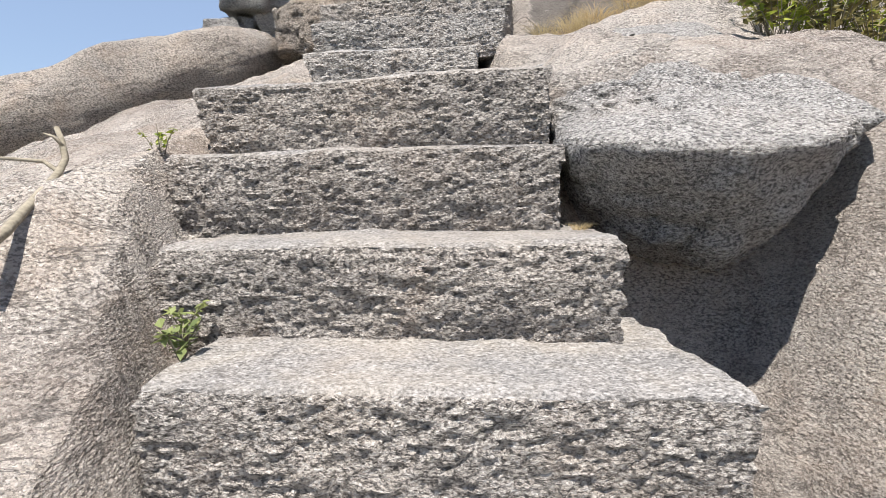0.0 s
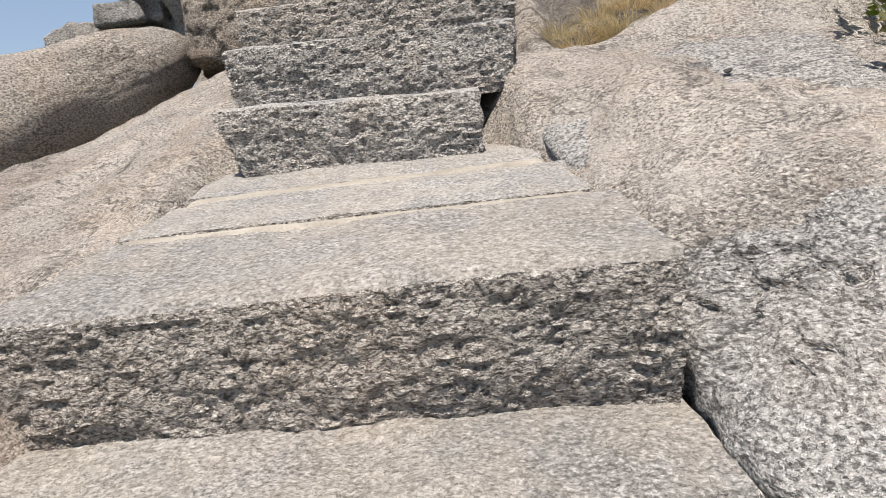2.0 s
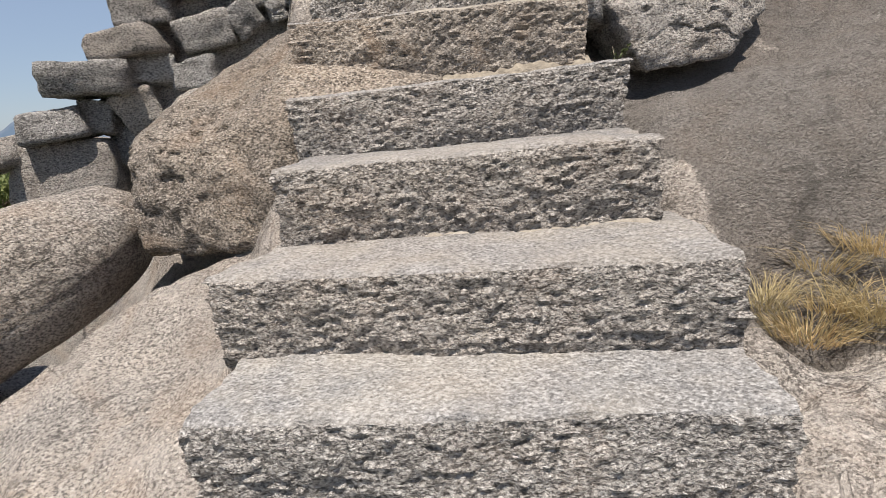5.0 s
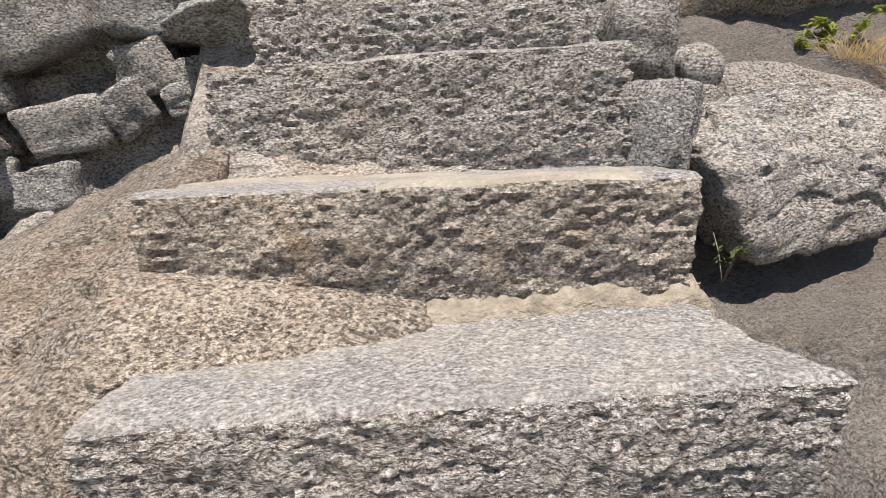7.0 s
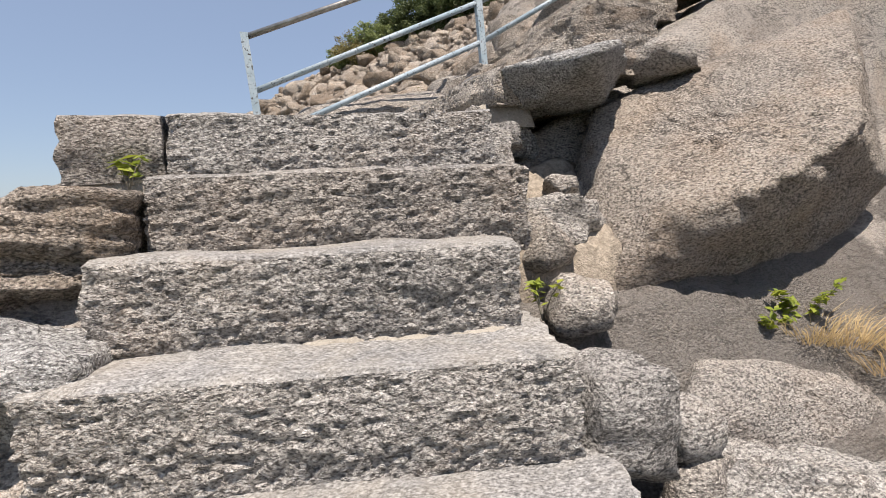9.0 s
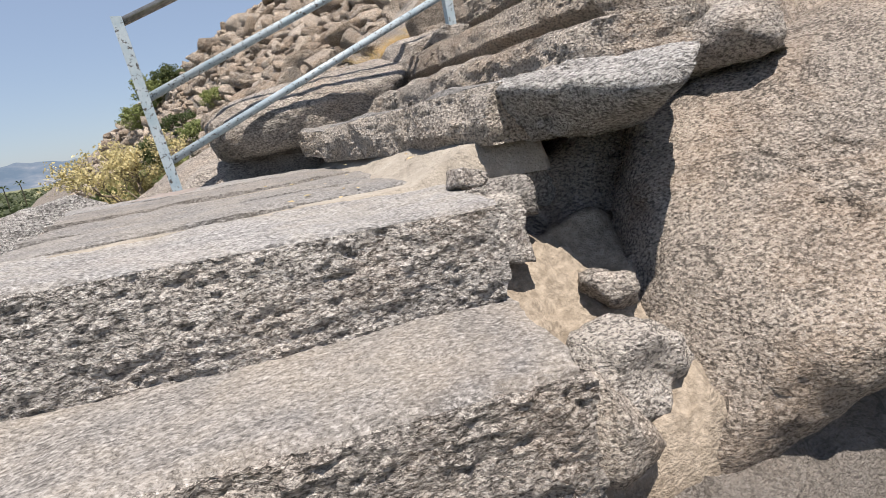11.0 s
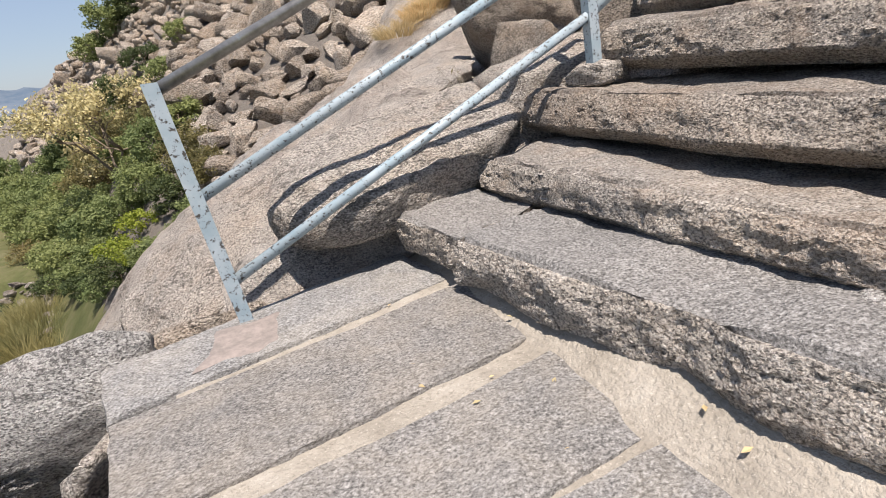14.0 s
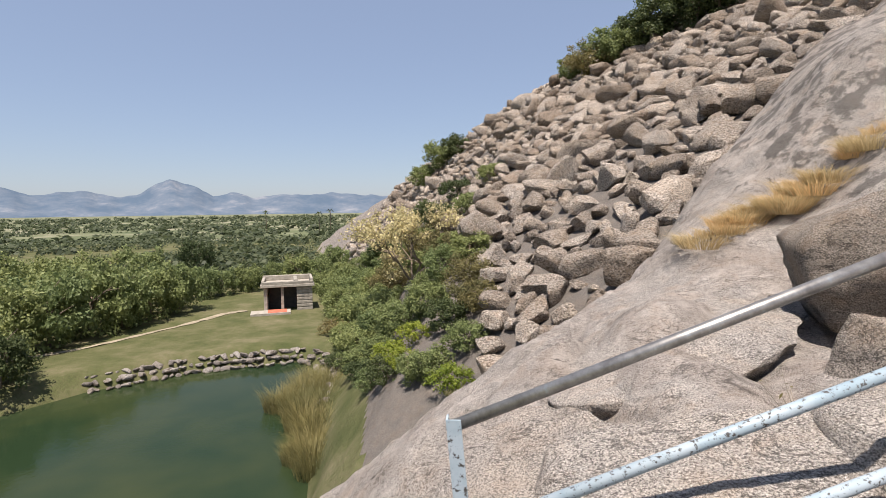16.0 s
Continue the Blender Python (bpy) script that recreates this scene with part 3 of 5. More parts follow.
# ---------------------------------------------------------------- the stairs
STEPS = (
    # left end, right end, height, depth, trims, seed
    ((-0.63, 0.95, 0.83), (0.66, 0.86, 0.83), 0.22, 0.52, (0, 0.02, 0.02, 0.08)),
    ((-0.78, 1.34, 1.09), (0.51, 1.22, 1.10), 0.27, 0.46, (0.02, 0.01, 0.1, 0.06)),
    ((-0.90, 1.66, 1.365), (0.42, 1.585, 1.377), 0.27, 0.42, (0, 0, 0, 0)),
    ((-0.93, 1.94, 1.63), (0.43, 1.85, 1.67), 0.255, 0.37, (0.08, 0, 0.02, 0)),
    ((-0.827, 3.10, 2.035), (0.218, 2.97, 2.025), 0.215, 0.40, (0.10, 0.0, 0, 0.04)),
    ((-0.845, 3.41, 2.295), (0.397, 3.19, 2.291), 0.225, 0.42, (0.04, 0.02, 0, 0)),
    ((-0.866, 3.75, 2.515), (0.447, 3.45, 2.518), 0.225, 0.45, (0.03, 0, 0.08, 0.03)),
    ((-0.72, 4.06, 2.763), (0.447, 3.85, 2.769), 0.24, 0.50, (0, 0.01, 0, 0)),
    ((-0.72, 4.46, 2.99), (0.558, 4.32, 3.02), 0.23, 0.56, (0.02, 0.03, 0.03, 0.12)),
    ((-0.75, 4.885, 3.333), (0.56, 4.745, 3.316), 0.25, 0.62, (0.02, 0.03, 0.0, 0.0)),
    ((-0.704, 5.42, 3.665), (0.60, 5.19, 3.685), 0.33, 0.42, (0, 0, 0, 0)),
    ((-0.604, 5.66, 3.923), (0.583, 5.39, 3.925), 0.26, 0.42, (0.02, 0, 0, 0)),
    ((-0.519, 5.91, 4.166), (0.578, 5.67, 4.168), 0.245, 0.44, (0, 0, 0, 0.0)),
    ((-0.40, 6.09, 4.398), (0.76, 5.95, 4.403), 0.235, 0.46, (0, 0, 0, 0)),
    ((-0.385, 6.49, 4.645), (0.806, 6.33, 4.648), 0.25, 0.42, (0, 0, 0, 0)),
)


def cement_smear(p):
    """Where old cement covers the tread of the patched step: a broad dab at its front and a strip along its back."""
    d = p.y - (4.885 - 0.107 * (p.x + 0.75))
    ragged = 0.05 * fbm(Vector((p.x, p.y, 0)) * 7, 3)
    front = d < 0.19 + ragged and -0.17 + ragged < p.x < 0.40 + 0.5 * d + ragged
    return front or (d > 0.27 + ragged and p.x < 0.05) or (-0.13 < p.x + ragged < 0.05)


def build_steps():
    words = ("rough-hewn grey granite stair block with a worn top", "coarse grey granite step wedged between natural rocks")
    for n, (a, b, h, d, trim) in enumerate(STEPS):
        label, mat, back = words[n % 2], STEP, 0.0
        if n == 3:
            label, back = "broad granite step below the sloping landing", 0.045
        if n == 9:
            label, mat = "weathered granite step patched with pale cement on top", STEP_PATCHED
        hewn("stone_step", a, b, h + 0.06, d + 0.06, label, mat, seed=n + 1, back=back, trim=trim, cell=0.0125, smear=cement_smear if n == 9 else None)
    # lower steps, out of sight behind the first view
    hewn("stone_step", (-0.72, 0.42, 0.56), (0.62, 0.40, 0.56), 0.24, 0.56, words[0], seed=31, cell=0.04)
    hewn("stone_step", (-0.74, -0.1, 0.30), (0.66, -0.1, 0.30), 0.24, 0.60, words[0], seed=32, cell=0.05)
    hewn("stone_step", (-0.74, -0.75, 0.05), (0.66, -0.75, 0.05), 0.24, 0.75, words[0], seed=33, cell=0.06)


build_steps()


def build_landing():
    # the flush slab above the broad step
    hewn("landing_slab", (-0.91, 2.44, 1.684), (0.41, 2.32, 1.722), 0.2, 0.32, "worn granite slab set flush in the sloping landing", STEP, seed=40, back=0.035, group="landing slabs", category="stone slab", edge=0.3, rough=0.4, skew=(0.0, 0.06))
    hewn("landing_slab", (-0.86, 2.84, 1.730), (0.40, 2.755, 1.764), 0.2, 0.42, "worn granite slab set flush in the sloping landing", STEP, seed=41, back=0.05, group="landing slabs", category="stone slab", edge=0.3, rough=0.4)
    # the top platform: long slabs fanned side by side
    rows = (
        ((-0.37, 6.90, 4.652), (0.95, 6.93, 4.672), 0.36, (0.01, -0.01)),
        ((-0.42, 7.30, 4.658), (0.97, 7.31, 4.675), 0.40, (-0.06, 0.06)),
        ((-0.47, 7.73, 4.664), (0.90, 7.88, 4.68), 0.53, (-0.02, 0.0)),
        ((-0.54, 8.28, 4.668), (0.80, 8.50, 4.685), 0.46, (-0.08, 0.0)),
    )
    for n, (a, b, d, skew) in enumerate(rows):
        hewn("platform_slab", a, b, 0.22, d, "flat grey granite slab with pale cement joints", SLAB, seed=50 + n, group="platform slabs", category="stone slab", edge=0.35, rough=0.4, skew=skew, worn=SLAB)


build_landing()


def patch(name, corners, label, lift=None, cell=0.04, wobble=0.006, thick=0.05, category="cement"):
    """A sheet of cement over a four-sided outline, with a ragged rim and some thickness."""
    a, b, c, d = (Vector(p) for p in corners)
    nu, nv = max(3, int((b - a).length / cell)), max(3, int((d - a).length / cell))
    verts, faces = [], []
    for j in range(nv + 1):
        for i in range(nu + 1):
            u, v = i / nu, j / nv
            p = a.lerp(b, u).lerp(d.lerp(c, u), v)
            p.z += wobble * fbm(p * 7, 3) + 0.4 * wobble * fbm(p * 25, 2)
            if lift:
                p.z += lift(p.x, p.y)
            if u in (0, 1) or v in (0, 1):
                p += Vector((fbm(p * 9, 3), fbm(p * 9 + Vector((5, 5, 5)), 3), 0)) * 0.03
                p.z -= thick
            verts.append(p)
    for j in range(nv):
        for i in range(nu):
            k = j * (nu + 1) + i
            faces.append((k, k + 1, k + nu + 2, k + nu + 1))
    return thing(name, mesh_from(name, verts, faces), CEMENT, label, category)


def build_cement():
    patch("cement_bed", ((-0.38, 6.84, 4.643), (1.27, 6.77, 4.664), (1.20, 9.0, 4.674), (-0.36, 8.78, 4.655)), "pale sandy cement bedding between the platform slabs", lambda x, y: 0.10 * max(0, min(1, (x - 0.78) / 0.2)), 0.035, 0.003, 0.12)
    patch("cement_joint", ((-0.89, 2.37, 1.675), (0.42, 2.26, 1.711), (0.42, 2.37, 1.716), (-0.89, 2.49, 1.680)), "pale cement strip between the step and a landing slab", None, 0.03, 0.003, 0.03)
    patch("cement_joint", ((-0.86, 2.74, 1.719), (0.41, 2.68, 1.757), (0.41, 2.80, 1.766), (-0.86, 2.89, 1.731)), "pale cement strip between two landing slabs", None, 0.03, 0.003, 0.03)
    bed = patch("mortar_bed", ((-0.20, 4.765, 3.0), (0.58, 4.69, 3.022), (0.58, 4.78, 3.07), (-0.20, 4.88, 3.07)), "crumbly tan mortar under the patched step", None, 0.02, 0.035, 0.04)
    bed.data.materials[0] = MORTAR
    for n, (a, b, h, d, trim) in enumerate(STEPS):
        if n in (4, 7, 12):
            # a thin bead of mortar at the foot of the riser
            p, q = Vector(a), Vector(b)
            z = STEPS[n - 1][0][2] + (0.07 if n == 4 else 0.004)
            z2 = STEPS[n - 1][1][2] + (0.07 if n == 4 else 0.004)
            patch("mortar_bead", ((p.x + 0.1, p.y - 0.03, z), (q.x - 0.02, q.y - 0.03, z2), (q.x - 0.02, q.y + 0.05, z2 + 0.016), (p.x + 0.1, p.y + 0.05, z + 0.016)), "rough mortar at the foot of a riser", None, 0.03, 0.012, 0.02)


build_cement()


def build_upper_flight():
    rows = (
        ((0.70, 8.80, 4.935), (0.80, 8.36, 4.90), 0.17, 0.50, (0.0, 0.0, 0.0, 0.02)),
        ((0.80, 8.33, 4.92), (1.06, 6.75, 4.95), 0.20, 0.60, (0, 0.0, 0, 0)),
        ((1.26, 8.88, 5.09), (1.40, 6.70, 5.10), 0.19, 0.55, (0, 0, 0, 0)),
        ((1.64, 9.02, 5.36), (1.72, 7.0, 5.36), 0.22, 0.52, (0, 0, 0, 0)),
        ((1.99, 8.80, 5.63), (2.05, 7.2, 5.62), 0.22, 0.52, (0, 0, 0, 0)),
        ((2.36, 8.9, 5.88), (2.40, 7.2, 5.86), 0.22, 0.6, (0, 0, 0, 0)),
    )
    for n, (a, b, h, d, trim) in enumerate(rows):
        hewn("upper_step", a, b, h, d, "long dark weathered granite slab step of the upper flight", STEP_DARK, seed=70 + n, trim=trim, group="upper flight slabs", category="stone step", rough=1.0, wave=2.8, lean=0.10 if n > 2 else 0.07 if n == 2 else 0.02, edge=2.0, cell=0.013, worn=SLAB_WORN if n > 1 else SLAB_PALE)


build_upper_flight()


# ---------------------------------------------------------------- rocks beside the stairs
def ledge_rock(name, outline, plane, crown, belly, label, mat, seed, category="boulder", rough=1.0, rings=22, curve=(1.5, 0.85)):
    """A boulder with a broad top sheet over an undercut, rounded belly. outline: its plan; plane: z0, x0, y0, dz/dx, dz/dy."""
    pts = [Vector((x, y)) for x, y in outline]
    n = 96
    rim = []
    for i in range(n):
        t = i / n * len(pts)
        k, f = int(t), t - int(t)
        p0, p1, p2, p3 = (pts[(k + o) % len(pts)] for o in (-1, 0, 1, 2))
        rim.append(0.5 * (2 * p1 + (p2 - p0) * f + (2 * p0 - 5 * p1 + 4 * p2 - p3) * f * f + (3 * p1 - p0 - 3 * p2 + p3) * f ** 3))
    mid = sum(rim, Vector((0, 0))) / n
    z0, x0, y0, sx, sy = plane
    off = Vector((seed * 3.1, seed * 1.7, seed))
    verts, faces = [], []

    def point(i, r, under):
        p = mid + (rim[i] - mid) * r
        z = z0 + sx * (p.x - x0) + sy * (p.y - y0)
        if under:
            z -= belly * max(0.0, 1 - r ** curve[0]) ** curve[1]
        else:
            z += crown * (1 - r ** 3)
        q = Vector((p.x, p.y, z))
        push = 0.05 * fbm(q * 1.5 + off, 3) + 0.030 * fbm(q * 4.5 + off, 3) + 0.012 * fbm(q * 14 + off, 3)
        q.z += push * rough * (1 if not under else -1.3)
        if r > 0.8:
            out = (rim[i] - mid).normalized()
            q += Vector((out.x, out.y, 0)) * (0.07 * fbm(q * 3.3 + off, 3) + 0.03 * fbm(q * 11 + off, 2)) * rough
        return q

    for under in (False, True):
        for j in range(rings + 1):
            r = 1 - (j / rings) ** 1.4 if under else 1 - (j / rings) ** 1.2
            if under and j == 0:
                continue
            for i in range(n):
                verts.append(point(i, max(r, 0.004), under))
    for half in range(2):
        base = 0 if not half else n * (rings + 1)
        rows = rings if not half else rings - 1
        for j in range(rows):
            for i in range(n):
                k, l = base + j * n + i, base + j * n + (i + 1) % n
                faces.append((k, l, l + n, k + n) if not half else (k + n, l + n, l, k))
    for i in range(n):
        k, l = i, (i + 1) % n
        u = n * (rings + 1)
        faces.append((u + k, u + l, l, k))
    return thing(name, mesh_from(name, verts, faces), mat, label, category)


def build_side_rocks():
    block_rock("boulder", ((0.45, 1.58, 1.37), (0.55, 1.36, 1.345), (0.70, 1.27, 1.33), (0.95, 1.27, 1.32), (1.22, 1.40, 1.37), (1.43, 1.62, 1.42), (0.80, 1.58, 0.97), (1.0, 1.62, 0.96), (0.52, 1.66, 1.16), (1.0, 1.95, 0.92), (0.62, 2.3, 1.0), (1.4, 2.2, 1.1), (0.44, 2.2, 1.60), (0.42, 3.0, 1.88), (0.95, 3.15, 2.13), (1.5, 3.0, 2.13), (1.47, 2.3, 1.80), (1.50, 1.9, 1.57), (0.6, 3.2, 1.4), (1.5, 3.1, 1.4)), "huge pale granite boulder overhanging a dark hollow beside the steps", ROCK_GREY, 11, 6, 44, 1.7)
    block_rock("boulder", ((1.13, 6.16, 3.78), (1.92, 6.3, 3.70), (2.5, 6.25, 3.85), (1.24, 6.04, 4.06), (1.42, 5.96, 4.22), (1.76, 5.80, 4.30), (2.25, 5.84, 4.50), (2.8, 6.1, 4.28), (2.75, 6.15, 4.62), (1.12, 6.40, 3.98), (1.40, 6.5, 4.52), (1.72, 6.55, 4.70), (2.25, 6.55, 4.88), (2.7, 6.55, 5.10), (3.15, 6.55, 5.30), (1.3, 6.9, 3.9), (3.1, 7.0, 4.2), (3.3, 6.95, 5.3), (1.7, 6.8, 4.78)), "large tan boulder with a shaded underside above the stairs", ROCK, 15, 6, 34, 1.1)
    block_rock("boulder", ((1.04, 6.85, 4.93), (1.22, 6.15, 4.86), (1.42, 6.28, 4.95), (1.85, 6.75, 5.0), (1.6, 7.2, 4.96), (1.04, 7.2, 4.93), (1.20, 7.05, 4.70), (1.50, 6.75, 4.76), (1.7, 6.85, 4.75), (1.15, 7.2, 4.7), (1.26, 6.22, 4.82)), "dark pointed granite slab jutting from the upper steps", ROCK_GREY, 19, 5, 18, 1.2)
    ledge_rock("boulder", ((0.45, 10.77), (0.75, 11.8), (1.3, 13.2), (2.1, 13.2), (2.9, 12.5), (2.35, 11.0), (1.4, 10.2), (0.94, 10.35)), (4.95, 0.45, 10.77, 0.28, -0.07), 0.14, 0.75, "broad weathered sheet of granite peeling off the dome", ROCK, 51, rough=0.8)
    ledge_rock("boulder", ((-0.55, 9.35), (-0.75, 10.0), (-0.35, 10.9), (0.3, 10.6), (0.75, 10.0), (0.5, 9.45), (0.0, 9.25)), (4.42, -0.5, 9.35, 0.46, 0.16), 0.08, 0.6, "low sheet of granite behind the railing", ROCK, 52, rough=0.8)
    block_rock("boulder", ((2.41, 11.3, 6.1), (2.75, 11.2, 6.36), (3.37, 11.3, 6.65), (4.1, 11.4, 6.85), (4.6, 11.6, 6.6), (4.5, 11.4, 6.2), (3.7, 11.1, 5.66), (2.6, 11.25, 5.65), (2.85, 11.35, 5.32), (3.1, 11.0, 5.95), (2.7, 12.1, 6.2), (4.5, 12.2, 6.6), (2.9, 12.0, 5.4), (4.4, 12.0, 5.5)), "big brown boulder perched above the railing", ROCK_BROWN, 22, 5, 20, 1.2)
    rock("boulder", (2.75, 9.55, 5.85), (0.40, 0.30, 0.42), "tan block leaning behind the railing post", ROCK, 38, 4, (0, 0, 15), 0.9, 0.8, 4)
    rock("boulder", (2.30, 10.0, 5.45), (0.10, 0.36, 0.30), "flat brown stone leaning under the boulder", ROCK_BROWN, 39, 4, (10, 14, 20), 0.8, 0.8, 3)
    rock("boulder", (2.05, 9.30, 5.28), (0.55, 0.34, 0.30), "pinkish rock shelf behind the railing post", ROCK, 43, 4, (0, -10, 5), 0.6, 0.7, 3)
    rock("boulder", (-0.35, 9.02, 4.46), (0.42, 0.22, 0.15), "layered tan ledge beside the railing post", ROCK_BROWN, 44, 4, (6, -8, 14), 0.8, 0.9, 4)
    rock("boulder", (2.95, 9.0, 6.15), (0.42, 0.35, 0.22), "pale stone at the head of the upper steps", ROCK_PALE, 42, 4, (0, 0, 15), 0.7, 0.8, 4)
    rock("boulder", (-3.02, 4.28, 1.96), (1.75, 0.54, 0.38), "long tan whaleback boulder lying on the sloping rock", ROCK, 12, 5, (0, -19, 29), 0.30, 0.5, 2)
    rock("boulder", (-2.85, 4.78, 1.48), (1.0, 0.34, 0.26), "grey rock filling the gap below the whaleback boulder", ROCK_GREY, 53, 4, (0, -16, 29), 0.6, 0.8, 4)
    block_rock("boulder", ((-1.52, 4.72, 2.40), (-0.74, 4.38, 2.38), (-1.50, 4.72, 2.80), (-1.25, 4.66, 2.84), (-0.76, 4.52, 2.92), (-0.80, 4.95, 3.17), (-0.62, 5.5, 3.53), (-1.15, 5.45, 3.22), (-1.85, 6.0, 3.06), (-1.8, 6.0, 2.3), (-0.6, 5.6, 2.4), (-0.62, 4.6, 2.4), (-0.62, 4.9, 3.1)), "brown rough boulder wedged against the stair blocks", ROCK_BROWN, 13, 6, 26, 1.5)
    block_rock("boulder", ((0.76, 5.0, 3.30), (0.96, 5.04, 3.0), (1.38, 5.12, 3.03), (1.26, 5.08, 3.34), (0.92, 5.12, 3.46), (1.22, 5.26, 3.55), (1.2, 5.62, 3.51), (1.75, 5.3, 3.46), (1.77, 5.28, 3.28), (0.9, 5.65, 3.1), (1.7, 5.65, 3.1), (0.78, 5.42, 3.46)), "pale angular boulder beside the patched step", ROCK_PALE, 14, 6, 40, 1.4)
    block_rock("boulder", ((1.37, 5.86, 3.68), (1.50, 5.72, 3.69), (2.0, 5.6, 3.48), (2.2, 5.9, 3.50), (1.12, 5.66, 3.63), (1.6, 5.56, 3.38), (2.0, 5.58, 3.28), (1.25, 5.64, 3.42), (1.4, 5.98, 3.45), (2.1, 6.0, 3.3)), "flat tan boulder resting among the stones", ROCK_PALE, 16, 5, 26, 0.7)
    rock("stone", (0.73, 5.50, 3.68), (0.15, 0.14, 0.19), "speckled grey stone standing beside the step", ROCK_GREY, 17, 4, (0, 0, 0), 0.8, 0.8, 3, category="stone")
    rock("stone", (0.72, 5.25, 3.40), (0.13, 0.16, 0.17), "speckled grey stone wedged under the step end", ROCK_GREY, 18, 4, (0, 10, 20), 0.7, 0.8, 3, category="stone")
    rock("stone", (0.99, 5.52, 3.62), (0.11, 0.10, 0.09), "small pale round stone between larger ones", ROCK_PALE, 25, 3, (0, 0, 0), 0.4, 0.8, 3, category="stone")
    rock("stone", (1.02, 5.45, 3.40), (0.14, 0.12, 0.16), "brown stone filling a gap between boulders", ROCK, 26, 3, (0, 0, 30), 0.6, 0.8, 4, category="stone")
    rock("stone", (2.05, 6.72, 4.98), (0.22, 0.18, 0.13), "pale stone propping the pointed slab", ROCK_PALE, 20, 4, (0, -12, 0), 0.5, 0.8, 4, category="stone")
    block_rock("stone", ((0.84, 6.56, 4.62), (1.04, 6.58, 4.60), (0.86, 6.72, 4.63), (1.06, 6.76, 4.62), (0.83, 6.52, 4.44), (1.02, 6.50, 4.40), (0.86, 6.74, 4.4), (1.08, 6.76, 4.4)), "white chipped stone at the platform corner", ROCK_PALE, 27, 5, 24, 0.8, category="stone")
    rock("stone", (1.02, 6.72, 4.58), (0.13, 0.11, 0.07), "grey stone packed under the jutting slab", ROCK_GREY, 37, 4, (0, 0, 20), 0.9, 0.8, 5, category="stone")
    rock("stone", (0.86, 6.62, 4.68), (0.07, 0.06, 0.03), "small white stone chip lying on cement", ROCK_PALE, 28, 3, (0, 10, 40), 0.6, 1.0, 4, category="stone")
    rock("stone", (0.93, 6.18, 4.12), (0.12, 0.13, 0.12), "tan stone lodged beside the top steps", ROCK, 29, 3, (0, 0, 0), 0.6, 1.0, 4, category="stone")
    rock("stone", (0.95, 5.95, 3.92), (0.14, 0.12, 0.12), "rough tan stone lodged beside the steps", ROCK, 30, 3, (0, 0, 60), 0.6, 1.0, 4, category="stone")
    block_rock("boulder", ((0.12, 8.98, 5.04), (0.16, 9.0, 4.86), (0.35, 8.82, 4.83), (0.75, 8.80, 4.85), (1.2, 8.88, 4.95), (0.38, 8.76, 5.0), (0.62, 8.72, 5.03), (1.15, 8.86, 5.04), (0.31, 8.96, 5.16), (0.47, 8.90, 5.16), (1.24, 8.98, 5.18), (1.58, 8.97, 5.24), (1.6, 9.13, 5.34), (0.3, 9.6, 5.22), (1.6, 9.6, 5.46), (0.2, 9.6, 4.7), (1.6, 9.6, 4.8)), "smooth pink granite bulge crossed by rail shadows", ROCK, 21, 6, 18, 0.8)
    block_rock("boulder", ((-0.42, 8.96, 4.66), (-0.62, 8.86, 4.77), (-0.92, 8.98, 4.71), (-1.7, 9.05, 4.46), (-2.3, 9.2, 4.15), (-0.54, 8.74, 4.52), (-1.06, 8.74, 4.40), (-1.6, 8.8, 4.15), (-2.3, 8.95, 3.9), (-0.5, 8.8, 4.2), (-2.3, 9.0, 3.6), (-0.5, 9.25, 4.3), (-1.7, 9.4, 4.15), (-2.3, 9.45, 3.8)), "long grey boulder along the platform edge", ROCK_GREY, 23, 6, 22, 1.6)
    block_rock("boulder", ((-0.58, 8.05, 4.53), (-0.70, 7.3, 4.50), (-0.72, 6.75, 4.45), (-1.15, 8.40, 4.38), (-1.4, 7.6, 4.32), (-1.5, 6.85, 4.24), (-0.6, 8.05, 4.1), (-0.74, 6.75, 4.05), (-1.2, 8.3, 3.95), (-1.5, 6.85, 3.8)), "flat cracked rock slab beside the platform", ROCK_FLAT, 33, 6, 40, 0.8)
    block_rock("stone", ((-0.86, 4.62, 2.95), (-0.1, 4.66, 2.98), (-0.06, 4.80, 3.05), (-0.8, 4.82, 3.16), (-0.86, 5.0, 3.16), (-0.1, 5.0, 3.04), (-0.86, 4.62, 2.8), (-0.1, 4.64, 2.85), (-0.86, 5.0, 2.8), (-0.1, 5.0, 2.85)), "rough tan rock bedded under the patched step", ROCK_BROWN, 55, 5, 20, 0.7, category="stone")
    block_rock("boulder", ((-0.46, 6.02, 4.33), (-0.40, 6.3, 4.36), (-0.95, 6.0, 4.35), (-1.05, 6.35, 4.30), (-0.46, 6.0, 4.12), (-0.95, 5.98, 4.05), (-1.0, 6.4, 4.0), (-0.42, 6.4, 4.05)), "layered brown rock beside the top steps", ROCK_BROWN, 24, 6, 24, 1.3, strata=0.03)
    block_rock("stone", ((-0.70, 6.49, 4.42), (-0.42, 6.49, 4.42), (-0.72, 6.47, 4.30), (-0.40, 6.47, 4.30), (-0.70, 6.8, 4.42), (-0.42, 6.8, 4.42), (-0.72, 6.8, 4.3), (-0.40, 6.8, 4.3)), "pale mortar bed under the small end block", CEMENT, 56, 5, 24, 0.5, category="mortar")
    rock("boulder", (-0.70, 5.95, 3.90), (0.26, 0.30, 0.13), "grey rough rock under the layered one", ROCK_GREY, 34, 4, (0, 10, 0), 0.7, 1.3, 4)
